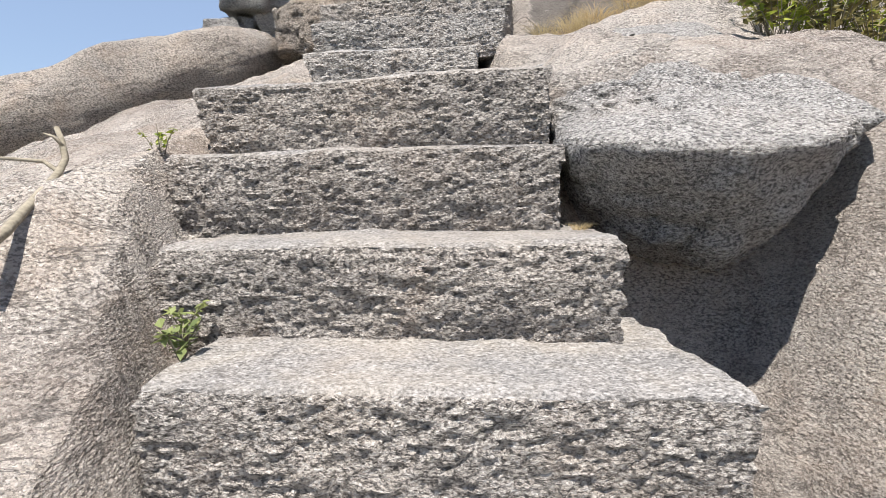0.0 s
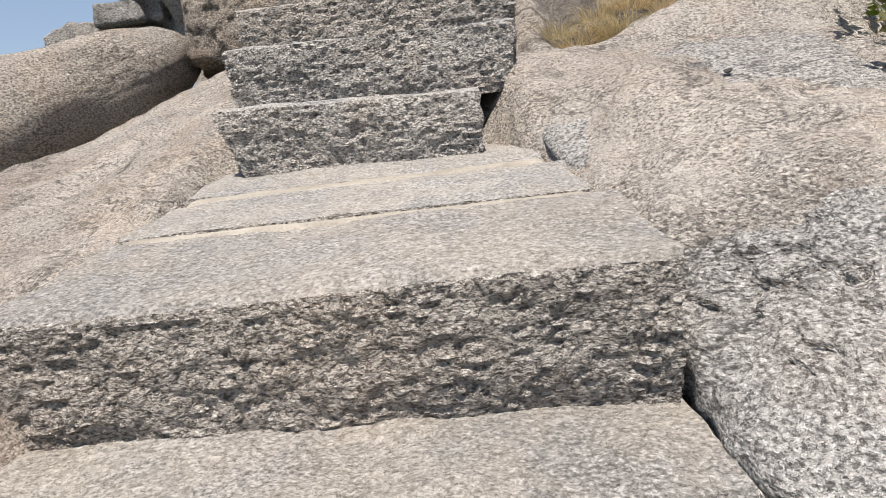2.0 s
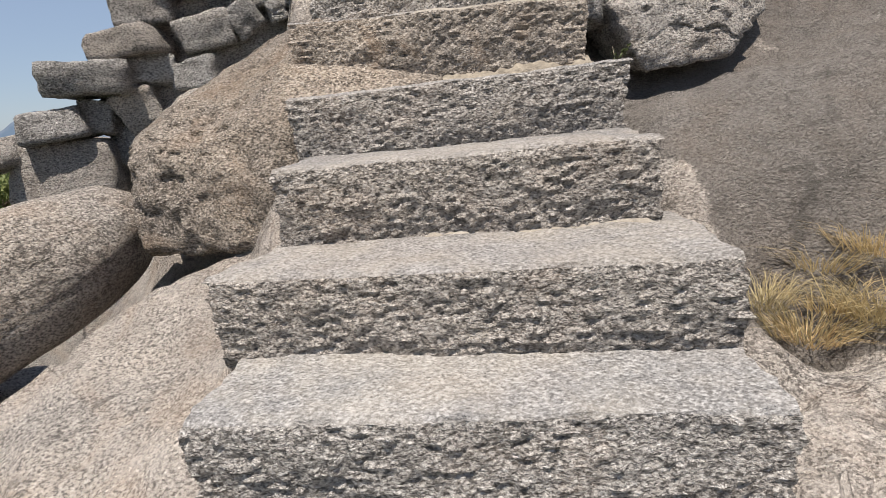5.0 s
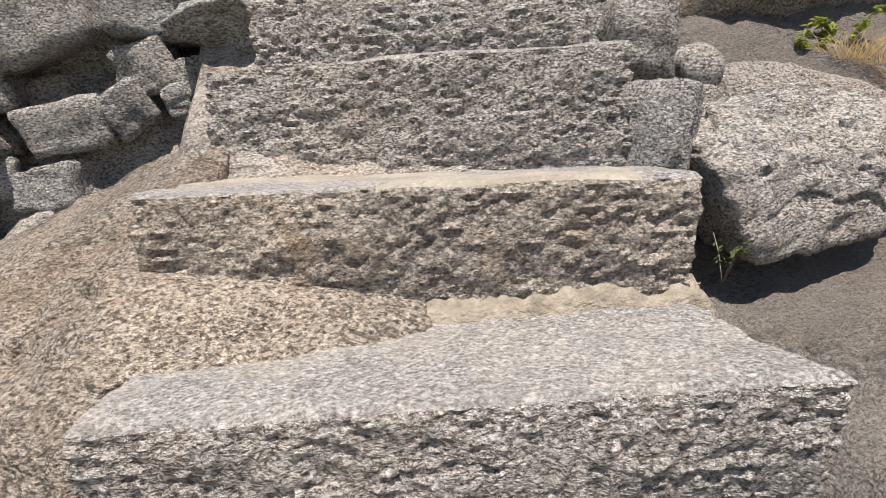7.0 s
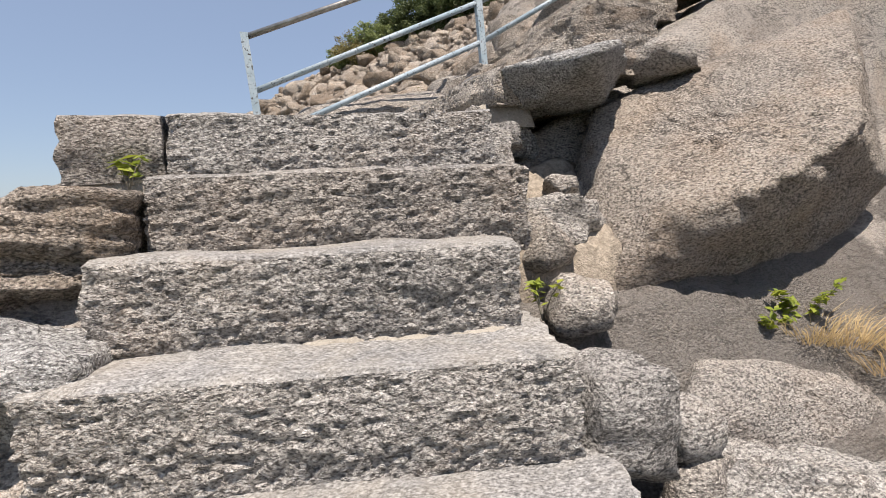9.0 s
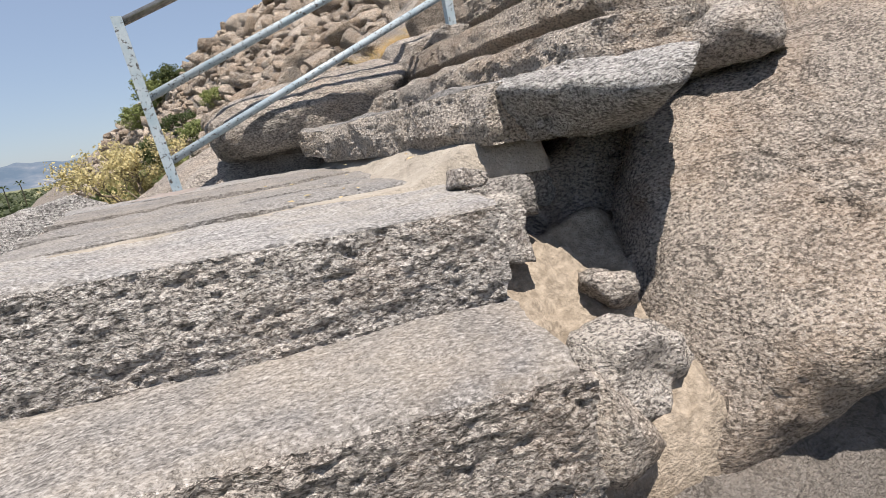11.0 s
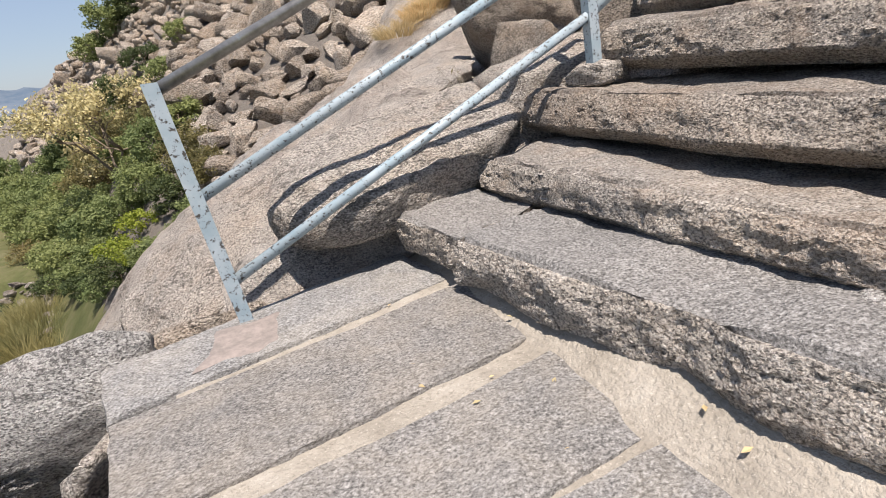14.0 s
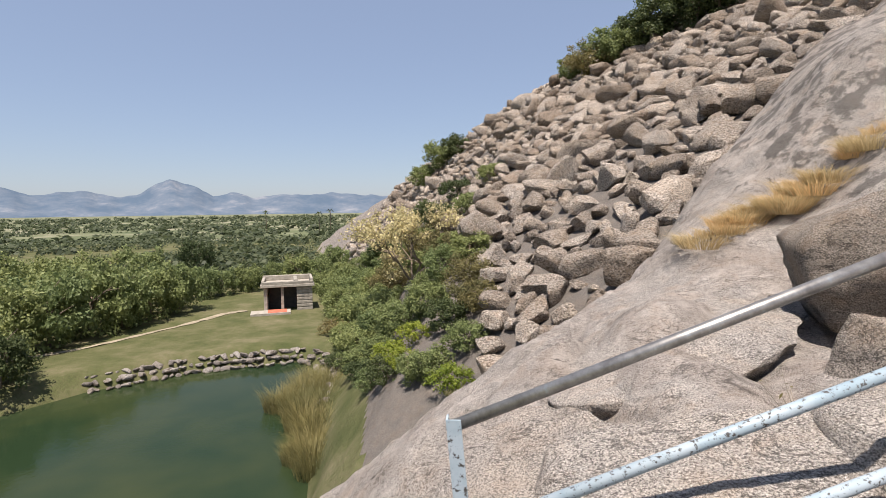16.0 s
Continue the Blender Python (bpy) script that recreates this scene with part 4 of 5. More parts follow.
    rock("stone", (1.84, 8.73, 5.42), (0.15, 0.13, 0.05), "flat pale stone pad under a railing post", ROCK_PALE, 36, 4, (0, 0, 20), 0.8, 0.8, 3, category="stone")
    hewn("end_block", (-0.72, 6.47, 4.635), (-0.40, 6.47, 4.645), 0.24, 0.36, "small hewn block continuing the top step", STEP, seed=35, category="stone block", group="")
    rock("stone", (1.22, 7.0, 4.60), (0.17, 0.16, 0.11), "grey stone packed under the first upper slab", ROCK_GREY, 45, 4, (0, 0, 30), 0.9, 0.9, 5, category="stone")
    rock("stone", (1.12, 6.28, 4.16), (0.20, 0.13, 0.11), "pale broken stone lying in the soil hollow", ROCK_PALE, 46, 4, (0, 12, 30), 0.9, 1.0, 5, category="stone")
    rock("stone", (1.20, 6.46, 4.30), (0.11, 0.08, 0.06), "brown broken stone lying in the soil hollow", ROCK, 47, 4, (0, 12, 60), 0.9, 1.0, 5, category="stone")
    rock("stone", (-0.62, 8.32, 4.42), (0.13, 0.16, 0.20), "tan wedge of stone below the platform edge", ROCK, 48, 4, (0, 20, 10), 0.8, 0.8, 4, category="stone")
    soil = patch("loose_soil", ((0.78, 6.12, 4.08), (1.28, 6.08, 4.06), (1.52, 6.78, 4.46), (0.80, 6.80, 4.48)), "loose brown soil and grit between the rocks", None, 0.025, 0.05, 0.22, "soil")
    soil.data.materials[0] = GRIT
    # stacked rubble wall on the rock shoulder: place, size, turn
    stack = (
        (-3.02, 6.1, 2.86, 0.24, 0.10, 12), (-2.55, 6.12, 3.04, 0.24, 0.12, 4), (-2.28, 6.12, 3.30, 0.30, 0.11, -3),
        (-1.98, 6.15, 3.50, 0.26, 0.11, 6), (-1.55, 6.2, 3.96, 0.27, 0.15, 24), (-1.05, 6.25, 3.98, 0.26, 0.15, -6),
        (-1.50, 6.2, 3.54, 0.20, 0.13, 10), (-1.24, 6.15, 3.60, 0.12, 0.13, 30), (-1.60, 6.15, 3.28, 0.16, 0.11, 5),
        (-1.68, 6.1, 3.05, 0.17, 0.12, 30), (-1.92, 6.2, 3.35, 0.19, 0.12, -8), (-1.88, 6.22, 3.72, 0.22, 0.12, 3),
        (-1.13, 6.2, 3.78, 0.14, 0.12, 15), (-1.02, 6.1, 3.62, 0.06, 0.06, 15), (-0.92, 6.15, 3.72, 0.12, 0.11, 0),
        (-2.02, 6.15, 3.10, 0.16, 0.14, 20), (-2.30, 6.2, 3.06, 0.14, 0.13, -10), (-2.05, 6.3, 2.86, 0.25, 0.16, 0),
        (-2.62, 6.3, 2.72, 0.30, 0.2, 0), (-1.45, 6.45, 3.0, 0.35, 0.3, 0),
        (-1.36, 6.42, 3.42, 0.24, 0.2, 8), (-1.70, 6.45, 3.52, 0.24, 0.2, 8), (-1.10, 6.45, 3.62, 0.26, 0.22, -5), (-1.40, 6.48, 3.80, 0.26, 0.16, 5), (-1.95, 6.45, 3.0, 0.3, 0.24, 5), (-1.75, 6.4, 2.75, 0.35, 0.25, 5),
    )
    shape = random.Random(61)
    for n, (x, y, z, sx, sz, lean) in enumerate(stack):
        if n > 17:
            sx, sz = sx * 1.3, sz * 1.25
        turn = Euler((radians(lean * 0.4), radians(-lean), radians(n * 23 % 30 - 15))).to_matrix()
        corners = []
        for cx in (-1, 1):
            for cy in (-1, 1):
                for cz in (-1, 1):
                    k = Vector((cx * sx * shape.uniform(0.72, 1.02), cy * sx * shape.uniform(0.6, 0.85), cz * sz * shape.uniform(0.70, 1.05)))
                    corners.append(Vector((x, y, z)) + turn @ k)
        block_rock("rubble_stone", corners, "loose angular granite block stacked in a dry wall", ROCK_GREY if n % 3 else ROCK_PALE, 100 + n, 4, 16, 0.75, 0.5, category="stone", group="dry stone wall blocks")


build_side_rocks()


# ---------------------------------------------------------------- the railing
def build_railing():
    base = thing("handrail", None, None, "blue painted pipe railing with chipped steel angle posts", "railing")
    posts = (((-0.07, 8.70, 4.60), (-0.16, 8.73, 5.655)), ((1.83, 8.72, 5.46), (1.80, 8.78, 6.46)), ((3.75, 8.80, 6.6), (3.74, 8.84, 7.4)))

    def angle_iron(a, b, w=0.056, t=0.008):
        a, b = Vector(a), Vector(b)
        ring = ((0, 0), (w, 0), (w, t), (t, t), (t, w), (0, w))
        verts = [p + Vector((x - 0.01, y - 0.01, 0)) for p in (a, b) for x, y in ring]
        faces = [(i, (i + 1) % 6, (i + 1) % 6 + 6, i + 6) for i in range(6)] + [(5, 4, 3, 2, 1, 0), (6, 7, 8, 9, 10, 11)]
        return mesh_from("post", verts, faces, False)

    for a, b in posts:
        part("post", angle_iron(a, b), PAINT, base, "chipped pale blue angle-iron post")
    heights = ((0.97, PIPE, "bare steel top pipe", 0.0235), (0.58, PAINT, "pale blue pipe", 0.0235), (0.235, PAINT, "pale blue pipe", 0.0235))
    for f, mat, label, r in heights:
        line = []
        for a, b in posts:
            line.append(Vector(a).lerp(Vector(b), f) + Vector((0.02, 0.02, 0)))
        for p, q in zip(line, line[1:]):
            v, g = tube((p, q), r, 14)
            part("rail", mesh_from("rail", v, g), mat, base, label)
    return base


build_railing()


# ---------------------------------------------------------------- plants
def leaves(rnd, count, spot, size, flat=0.0, long=1.6):
    """Loose leaf blades: folded quads at the places that spot() returns."""
    verts, faces = [], []
    for _ in range(count):
        c, out = spot()
        n = (out + Vector((rnd.gauss(0, 0.6), rnd.gauss(0, 0.6), rnd.gauss(0, 0.6) + flat))).normalized()
        a = n.orthogonal().normalized()
        a = Matrix.Rotation(rnd.uniform(0, 6.283), 3, n) @ a
        b = n.cross(a)
        s = size * rnd.uniform(0.6, 1.35)
        k = len(verts)
        verts += [c - a * s * long * 0.5, c + b * s * 0.5 + n * s * 0.12, c + a * s * long * 0.5, c - b * s * 0.5 + n * s * 0.12]
        faces.append((k, k + 1, k + 2, k + 3))
    return verts, faces


def crown_mesh(name, seed, clumps, per, size, spread=(1, 1, 0.75), open_=0.5, core=0.28):
    """A crown of leaf clumps, with gaps between them, about 1 m in radius, standing on z = 0."""
    rnd = random.Random(seed)
    verts, faces = [], []
    for _ in range(clumps):
        d = Vector((rnd.gauss(0, 1), rnd.gauss(0, 1), rnd.gauss(0.25, 0.8))).normalized()
        r = rnd.uniform(open_, 1.0)
        c = Vector((d.x * spread[0] * r, d.y * spread[1] * r, (d.z * r + 0.95) * spread[2]))
        if c.z < 0.06:
            c.z = rnd.uniform(0.06, 0.3)
        w = rnd.uniform(0.6, 1.2) * core

        def spot():
            o = Vector((rnd.gauss(0, 1), rnd.gauss(0, 1), rnd.gauss(0, 1))).normalized()
            return c + o * w * rnd.uniform(0.35, 1.0) * (1 if abs(o.z) < 0.6 else 0.75), o
        v, f = leaves(rnd, per, spot, size, 0.3)
        n = len(verts)
        verts += v
        faces += [tuple(i + n for i in g) for g in f]
    return mesh_from(name, verts, faces, False)


def trunk_mesh(name, seed, height, radius, limbs=6, reach=0.8):
    rnd = random.Random(seed)
    pieces = []
    lean = Vector((rnd.uniform(-0.15, 0.15), rnd.uniform(-0.15, 0.15), 0)) * height
    stem = [Vector((0, 0, -0.2)), lean * 0.3 + Vector((0, 0, height * 0.3)), lean * 0.7 + Vector((0.03, 0, height * 0.62))]
    pieces.append(tube(stem, radius, 7, radius * 0.6))
    for k in range(limbs):
        a = k / limbs * 6.283 + rnd.uniform(-0.4, 0.4)
        z = height * rnd.uniform(0.25, 0.6)
        s = lean * (z / height) + Vector((0, 0, z))
        d = Vector((math.cos(a), math.sin(a), 0))
        e = s + d * reach * rnd.uniform(0.5, 1) + Vector((0, 0, height * rnd.uniform(0.2, 0.45)))
        m = s.lerp(e, 0.5) + Vector((0, 0, 0.08 * height))
        pieces.append(tube((s, m, e), radius * 0.5, 5, radius * 0.12))
    return mesh_from(name, *join(pieces))


CROWNS = {
    "green": ([crown_mesh("crown", 200 + i, 66, 84, 0.058) for i in range(3)], LEAF, "green thorny tree with a loose feathery crown"),
    "dark": ([crown_mesh("crown", 210 + i, 60, 84, 0.056) for i in range(2)], LEAF_DARK, "dense dark green tree"),
    "olive": ([crown_mesh("crown", 220 + i, 54, 70, 0.052, open_=0.4) for i in range(2)], LEAF_OLIVE, "dry olive-brown bush"),
    "bright": ([crown_mesh("crown", 230 + i, 44, 40, 0.075) for i in range(2)], LEAF_BRIGHT, "bright yellow-green bush at the pond's edge"),
}
for meshes, mat, _ in CROWNS.values():
    for me in meshes:
        me.materials.append(mat)
TRUNKS = [trunk_mesh("trunk", 300 + i, 1.3, 0.045, 7, 0.75) for i in range(3)]
for me in TRUNKS:
    me.materials.append(BARK)
plant_rnd = random.Random(77)


def tree(kind, x, y, radius, label="", category="tree", z=None, tall=1.0, group=""):
    meshes, mat, words = CROWNS[kind]
    base = new("tree" if category == "tree" else "bush", None)
    base.empty_display_size = 0.2
    z = height_at(x, y) - 0.1 if z is None else z
    base.matrix_world = Matrix.Translation((x, y, z)) @ Matrix.Rotation(plant_rnd.uniform(0, 6.28), 4, "Z") @ Matrix.Diagonal((radius, radius, radius * tall, 1))
    tagged(base, label or words, category, group)
    part("trunk", plant_rnd.choice(TRUNKS), BARK, base)
    part("crown", plant_rnd.choice(meshes), mat, base)
    return base


def polar(azimuth_deg, dist):
    a = radians(azimuth_deg)
    return dist * math.sin(a), 6.9 + dist * math.cos(a)


def build_trees():
    # the wood beyond the path, over the pond
    for az, d, r, kind in (
        (-46, 50, 2.6, "green"), (-43, 52, 2.8, "green"), (-40, 55, 2.9, "green"), (-37.5, 57, 2.6, "green"), (-35, 60, 2.7, "green"),
        (-32.5, 63, 2.4, "green"), (-45, 58, 3.1, "green"), (-41.5, 62, 3.2, "green"), (-38, 66, 3.0, "dark"), (-34.5, 68, 2.8, "green"),
        (-30.5, 70, 2.2, "green"), (-46.5, 68, 3.4, "green"), (-43, 72, 3.2, "green"), (-39, 76, 3.2, "green"), (-35.5, 78, 2.9, "green"),
        (-48, 44, 2.4, "green"), (-46.5, 41.5, 1.8, "dark"), (-49, 52, 3.0, "green"), (-28.5, 72, 2.0, "green"),
        (-26, 74, 1.9, "green"), (-23.5, 78, 2.0, "green"), (-21, 76, 2.2, "green"), (-18.5, 74, 2.4, "green"), (-17, 80, 2.6, "green"),
    ):
        x, y = polar(az, d)
        tree(kind, x, y, 1.12 * r * plant_rnd.uniform(0.85, 1.1), tall=1.25, group="trees beyond the pond")
    x, y = polar(-30.8, 92)
    tree("dark", x, y, 3.0, "tall dark round-crowned tree standing in the fields", tall=1.5)
    # the slope's foot, beside the pond
    for az, d, r, kind, words in (
        (-14.5, 60, 2.6, "green", ""), (-12, 54, 2.4, "green", ""), (-13.5, 46, 2.1, "green", ""), (-15.6, 66, 2.6, "green", ""), (-11, 62, 2.6, "dark", ""),
        (-16.0, 40, 1.5, "green", ""), (-14.5, 34, 1.7, "green", ""), (-12, 31, 1.6, "green", ""), 
        (-6.5, 28, 1.2, "green", ""), (-9.0, 26, 1.25, "green", ""), (-12.5, 26.5, 1.2, "green", ""), (-11, 23.5, 0.95, "bright", ""), (-8.4, 22.8, 0.8, "bright", ""),
        (-13.5, 23.5, 0.8, "green", ""), (-5.5, 36, 1.6, "olive", ""), (-3.8, 31, 1.2, "olive", ""), (-7, 46, 2.2, "olive", ""), (-4.5, 44, 1.8, "olive", ""),
        (-2.0, 40, 1.5, "green", ""), (0.4, 44, 1.4, "green", ""), (-10.5, 44, 2.2, "olive", ""), (-6.0, 55, 2.6, "dark", ""), (-3.5, 56, 2.0, "dark", ""),
        (-14.8, 28, 0.9, "dark", ""), (-16.8, 36, 1.1, "dark", ""), (-17.6, 45, 1.3, "olive", ""),
    ):
        x, y = polar(az, d)
        tree(kind, x, y, r, words or ("leafy green bush on the slope above the pond" if kind != "olive" else "dry olive-brown bush on the slope"), "bush", tall=0.85, group="bushes below the boulders")
    for az, d, r, kind in ((-6.5, 19.0, 0.9, "green"), (-4.5, 17.5, 0.8, "bright"), (-8.5, 19.5, 0.8, "green"), (-2.8, 19.5, 0.9, "green"), (-5.0, 22.0, 1.1, "dark"), (-1.2, 22.0, 1.0, "olive"), (-9.8, 21.0, 0.7, "bright"),
                           (-2.6, 25.0, 1.3, "olive"), (-7.0, 25.0, 1.2, "green"), (-3.6, 16.2, 0.6, "olive"), (-10.5, 29.0, 1.4, "green"), (-4.8, 28.0, 1.4, "green")):
        x, y = polar(az, d)
        tree(kind, x, y, r, "leafy green bush on the slope above the pond", "bush", tall=0.95, group="bushes below the boulders")
    rnd = random.Random(31)
    for k in range(52):
        d = rnd.uniform(21, 66)
        limit = np.interp(d + 7, (20, 32, 47, 67), (-1.0, -1.5, -4.5, -9))
        az = rnd.uniform(-15.5 if d > 30 else -13, limit)
        x, y = polar(az, d)
        if -12 < az < -5 and 24 < d < 38:
            continue
        kind = rnd.choice(("green", "green", "olive", "dark", "olive") if az > -11 else ("green", "green", "green", "dark"))
        tree(kind, x, y, rnd.uniform(0.9, 1.5) * (0.7 + d / 60), "bushy scrub on the slope below the boulders", "bush", tall=0.8, group="bushes below the boulders")
    for az, d, r in ((-15.5, 47, 2.0), (-16.5, 54, 2.2), (-14.0, 51, 2.1), (-17.0, 62, 2.3), (-15.0, 70, 2.6), (-13.2, 66, 2.4), (-16.6, 76, 2.6), (-18.2, 70, 2.2)):
        x, y = polar(az, d)
        tree("green", x, y, r, "broad green bush near the ruined hut", "bush", tall=0.9, group="bushes below the boulders")
    # thickets on the boulder slope and its ridge
    for az, d, r, kind in ((-5.0, 78, 3.2, "green"), (-3.6, 76, 2.6, "dark"), (-7, 80, 2.6, "green"), (10.5, 64, 3.2, "olive"), (12.5, 64, 3.4, "green"), (9.0, 68, 2.4, "green"),
                           (16.0, 62, 3.6, "dark"), (18.2, 62, 4.0, "dark"), (20.5, 60, 3.8, "dark"), (22.5, 60, 3.4, "dark"), (15.0, 68, 3.0, "dark"), (13.8, 62, 2.6, "green"), (24.5, 60, 2.6, "dark")):
        x, y = polar(az, d)
        tree(kind, x, y, r, "dark leafy thicket growing among hillside boulders", "bush", tall=0.9, group="thickets on the hill")


build_trees()


def build_flowering_tree():
    x, y = polar(-8.2, 37)
    z = height_at(x, y) - 0.2
    base = thing("tree", None, None, "bare-limbed tree hung with pale yellow seed pods", "tree", m=pose(x, y, z))
    rnd = random.Random(5)
    pieces, tips = [], []

    def limb(p, d, length, r, depth):
        e = p + d * length
        m = p.lerp(e, 0.5) + Vector((rnd.gauss(0, 0.1), rnd.gauss(0, 0.1), rnd.gauss(0, 0.1))) * length
        pieces.append(tube((p, m, e), r, 5, r * 0.55))
        if depth == 0:
            tips.append(e)
            return
        for _ in range(3):
            n = (d + Vector((rnd.gauss(0, 0.55), rnd.gauss(0, 0.55), rnd.gauss(0.1, 0.4)))).normalized()
            limb(e, n, length * rnd.uniform(0.62, 0.85), r * 0.6, depth - 1)
            if depth < 3:
                tips.append(e)

    for k in range(4):
        a = k * 1.57 + 0.4
        limb(Vector((0, 0, 0)), Vector((math.cos(a) * 0.6, math.sin(a) * 0.6, 0.85)).normalized(), 2.2, 0.11, 4)
    part("trunk", mesh_from("trunk", *join(pieces)), BARK, base, "pale branching trunk")

    def spot():
        p = rnd.choice(tips)
        o = Vector((rnd.gauss(0, 1), rnd.gauss(0, 1), rnd.gauss(0, 1))).normalized()
        return p + o * rnd.uniform(0.05, 0.4), o
    v, f = leaves(rnd, 5200, spot, 0.13)
    part("crown", mesh_from("crown", v, f, False), LEAF_FLOWER, base, "pale yellow hanging pods")


build_flowering_tree()


def build_far_woods():
    """Scrub and tree rows across the plain, too many to count."""
    rnd = random.Random(9)
    verts, faces = [], []
    for _ in range(4600):
        az = rnd.uniform(-62, -8)
        d = 78 + 1000 * rnd.random() ** 2.0
        x, y = polar(az, d)
        if hill_height(np.array([x]), np.array([y]))[0] > PLAIN + 0.5 or (d < 100 and az > -30 and rnd.random() < 0.5):
            continue
        if fbm(Vector((x, y, 0)) * 0.012, 3) < -0.28 and d > 90:
            continue
        h = rnd.uniform(0.8, 2.4) * (1 + d / 900)
        w = h * rnd.uniform(0.7, 1.5)
        z = PLAIN
        blades = 30 if d < 220 else 14
        for _ in range(blades):
            o = Vector((rnd.gauss(0, 1), rnd.gauss(0, 1), abs(rnd.gauss(0, 1)))).normalized()
            c = Vector((x, y, z)) + Vector((o.x * w, o.y * w, o.z * h)) * rnd.uniform(0.6, 1)
            n = (o + Vector((rnd.gauss(0, 0.5), rnd.gauss(0, 0.5), 0.3))).normalized()
            a = n.orthogonal().normalized()
            b = n.cross(a)
            s = w * (0.2 if blades > 20 else 0.36) * rnd.uniform(0.6, 1.3)
            k = len(verts)
            verts += [c - a * s, c + b * s * 0.7, c + a * s, c - b * s * 0.7]
            faces.append((k, k + 1, k + 2, k + 3))
    thing("far_scrub", mesh_from("far_scrub", verts, faces, False), LEAF_FAR, "distant green scrub and tree rows on the plain", "scrub", kind="stuff")


build_far_woods()


def build_palms():
    for az, d in ((-18.6, 260), (-17.4, 270), (-24, 300)):
        x, y = polar(az, d)
        rnd = random.Random(int(d))
        h = rnd.uniform(9, 11)
        base = thing("palm_tree", None, None, "far palm tree with a slender trunk", "tree", "far palms", m=pose(x, y, PLAIN))
        part("trunk", mesh_from("trunk", *tube(((0, 0, 0), (0.2, 0, h * 0.5), (0.1, 0, h)), 0.28, 6, 0.18)), BARK, base)
        verts, faces = [], []
        for k in range(26):
            a = rnd.uniform(0, 6.28)
            d1 = Vector((math.cos(a), math.sin(a), rnd.uniform(-0.4, 0.9))).normalized()
            s = d1.cross(Vector((0, 0, 1))).normalized() * 0.3
            p, q = Vector((0.1, 0, h)), Vector((0.1, 0, h)) + d1 * 2.6 - Vector((0, 0, 0.4))
            n = len(verts)
            verts += [p, p.lerp(q, 0.5) + s + Vector((0, 0, 0.4)), q, p.lerp(q, 0.5) - s + Vector((0, 0, 0.4))]
            faces.append((n, n + 1, n + 2, n + 3))
        part("crown", mesh_from("crown", verts, faces, False), LEAF_DARK, base)


build_palms()


def blades_mesh(name, seed, count, radius, height, width, lean=0.5):
    rnd = random.Random(seed)
    verts, faces = [], []
    for _ in range(count):
        a, r = rnd.uniform(0, 6.283), radius * math.sqrt(rnd.random())
        p = Vector((math.cos(a) * r, math.sin(a) * r, 0))
        h = height * rnd.uniform(0.45, 1.1)
        d = Vector((math.cos(a) * lean + rnd.gauss(0, 0.35) * lean, math.sin(a) * lean + rnd.gauss(0, 0.35) * lean, 0)) * h
        s = Vector((-math.sin(a + rnd.uniform(-1.5, 1.5)), math.cos(a), 0)).normalized() * width
        m = p + d * 0.35 + Vector((0, 0, h * 0.62))
        e = p + d + Vector((0, 0, h * rnd.uniform(0.75, 1.0)))
        n = len(verts)
        verts += [p - s, p + s, m + s * 0.8, m - s * 0.8, e]
        faces += [(n, n + 1, n + 2, n + 3), (n + 3, n + 2, n + 4)]
    return mesh_from(name, verts, faces, False)


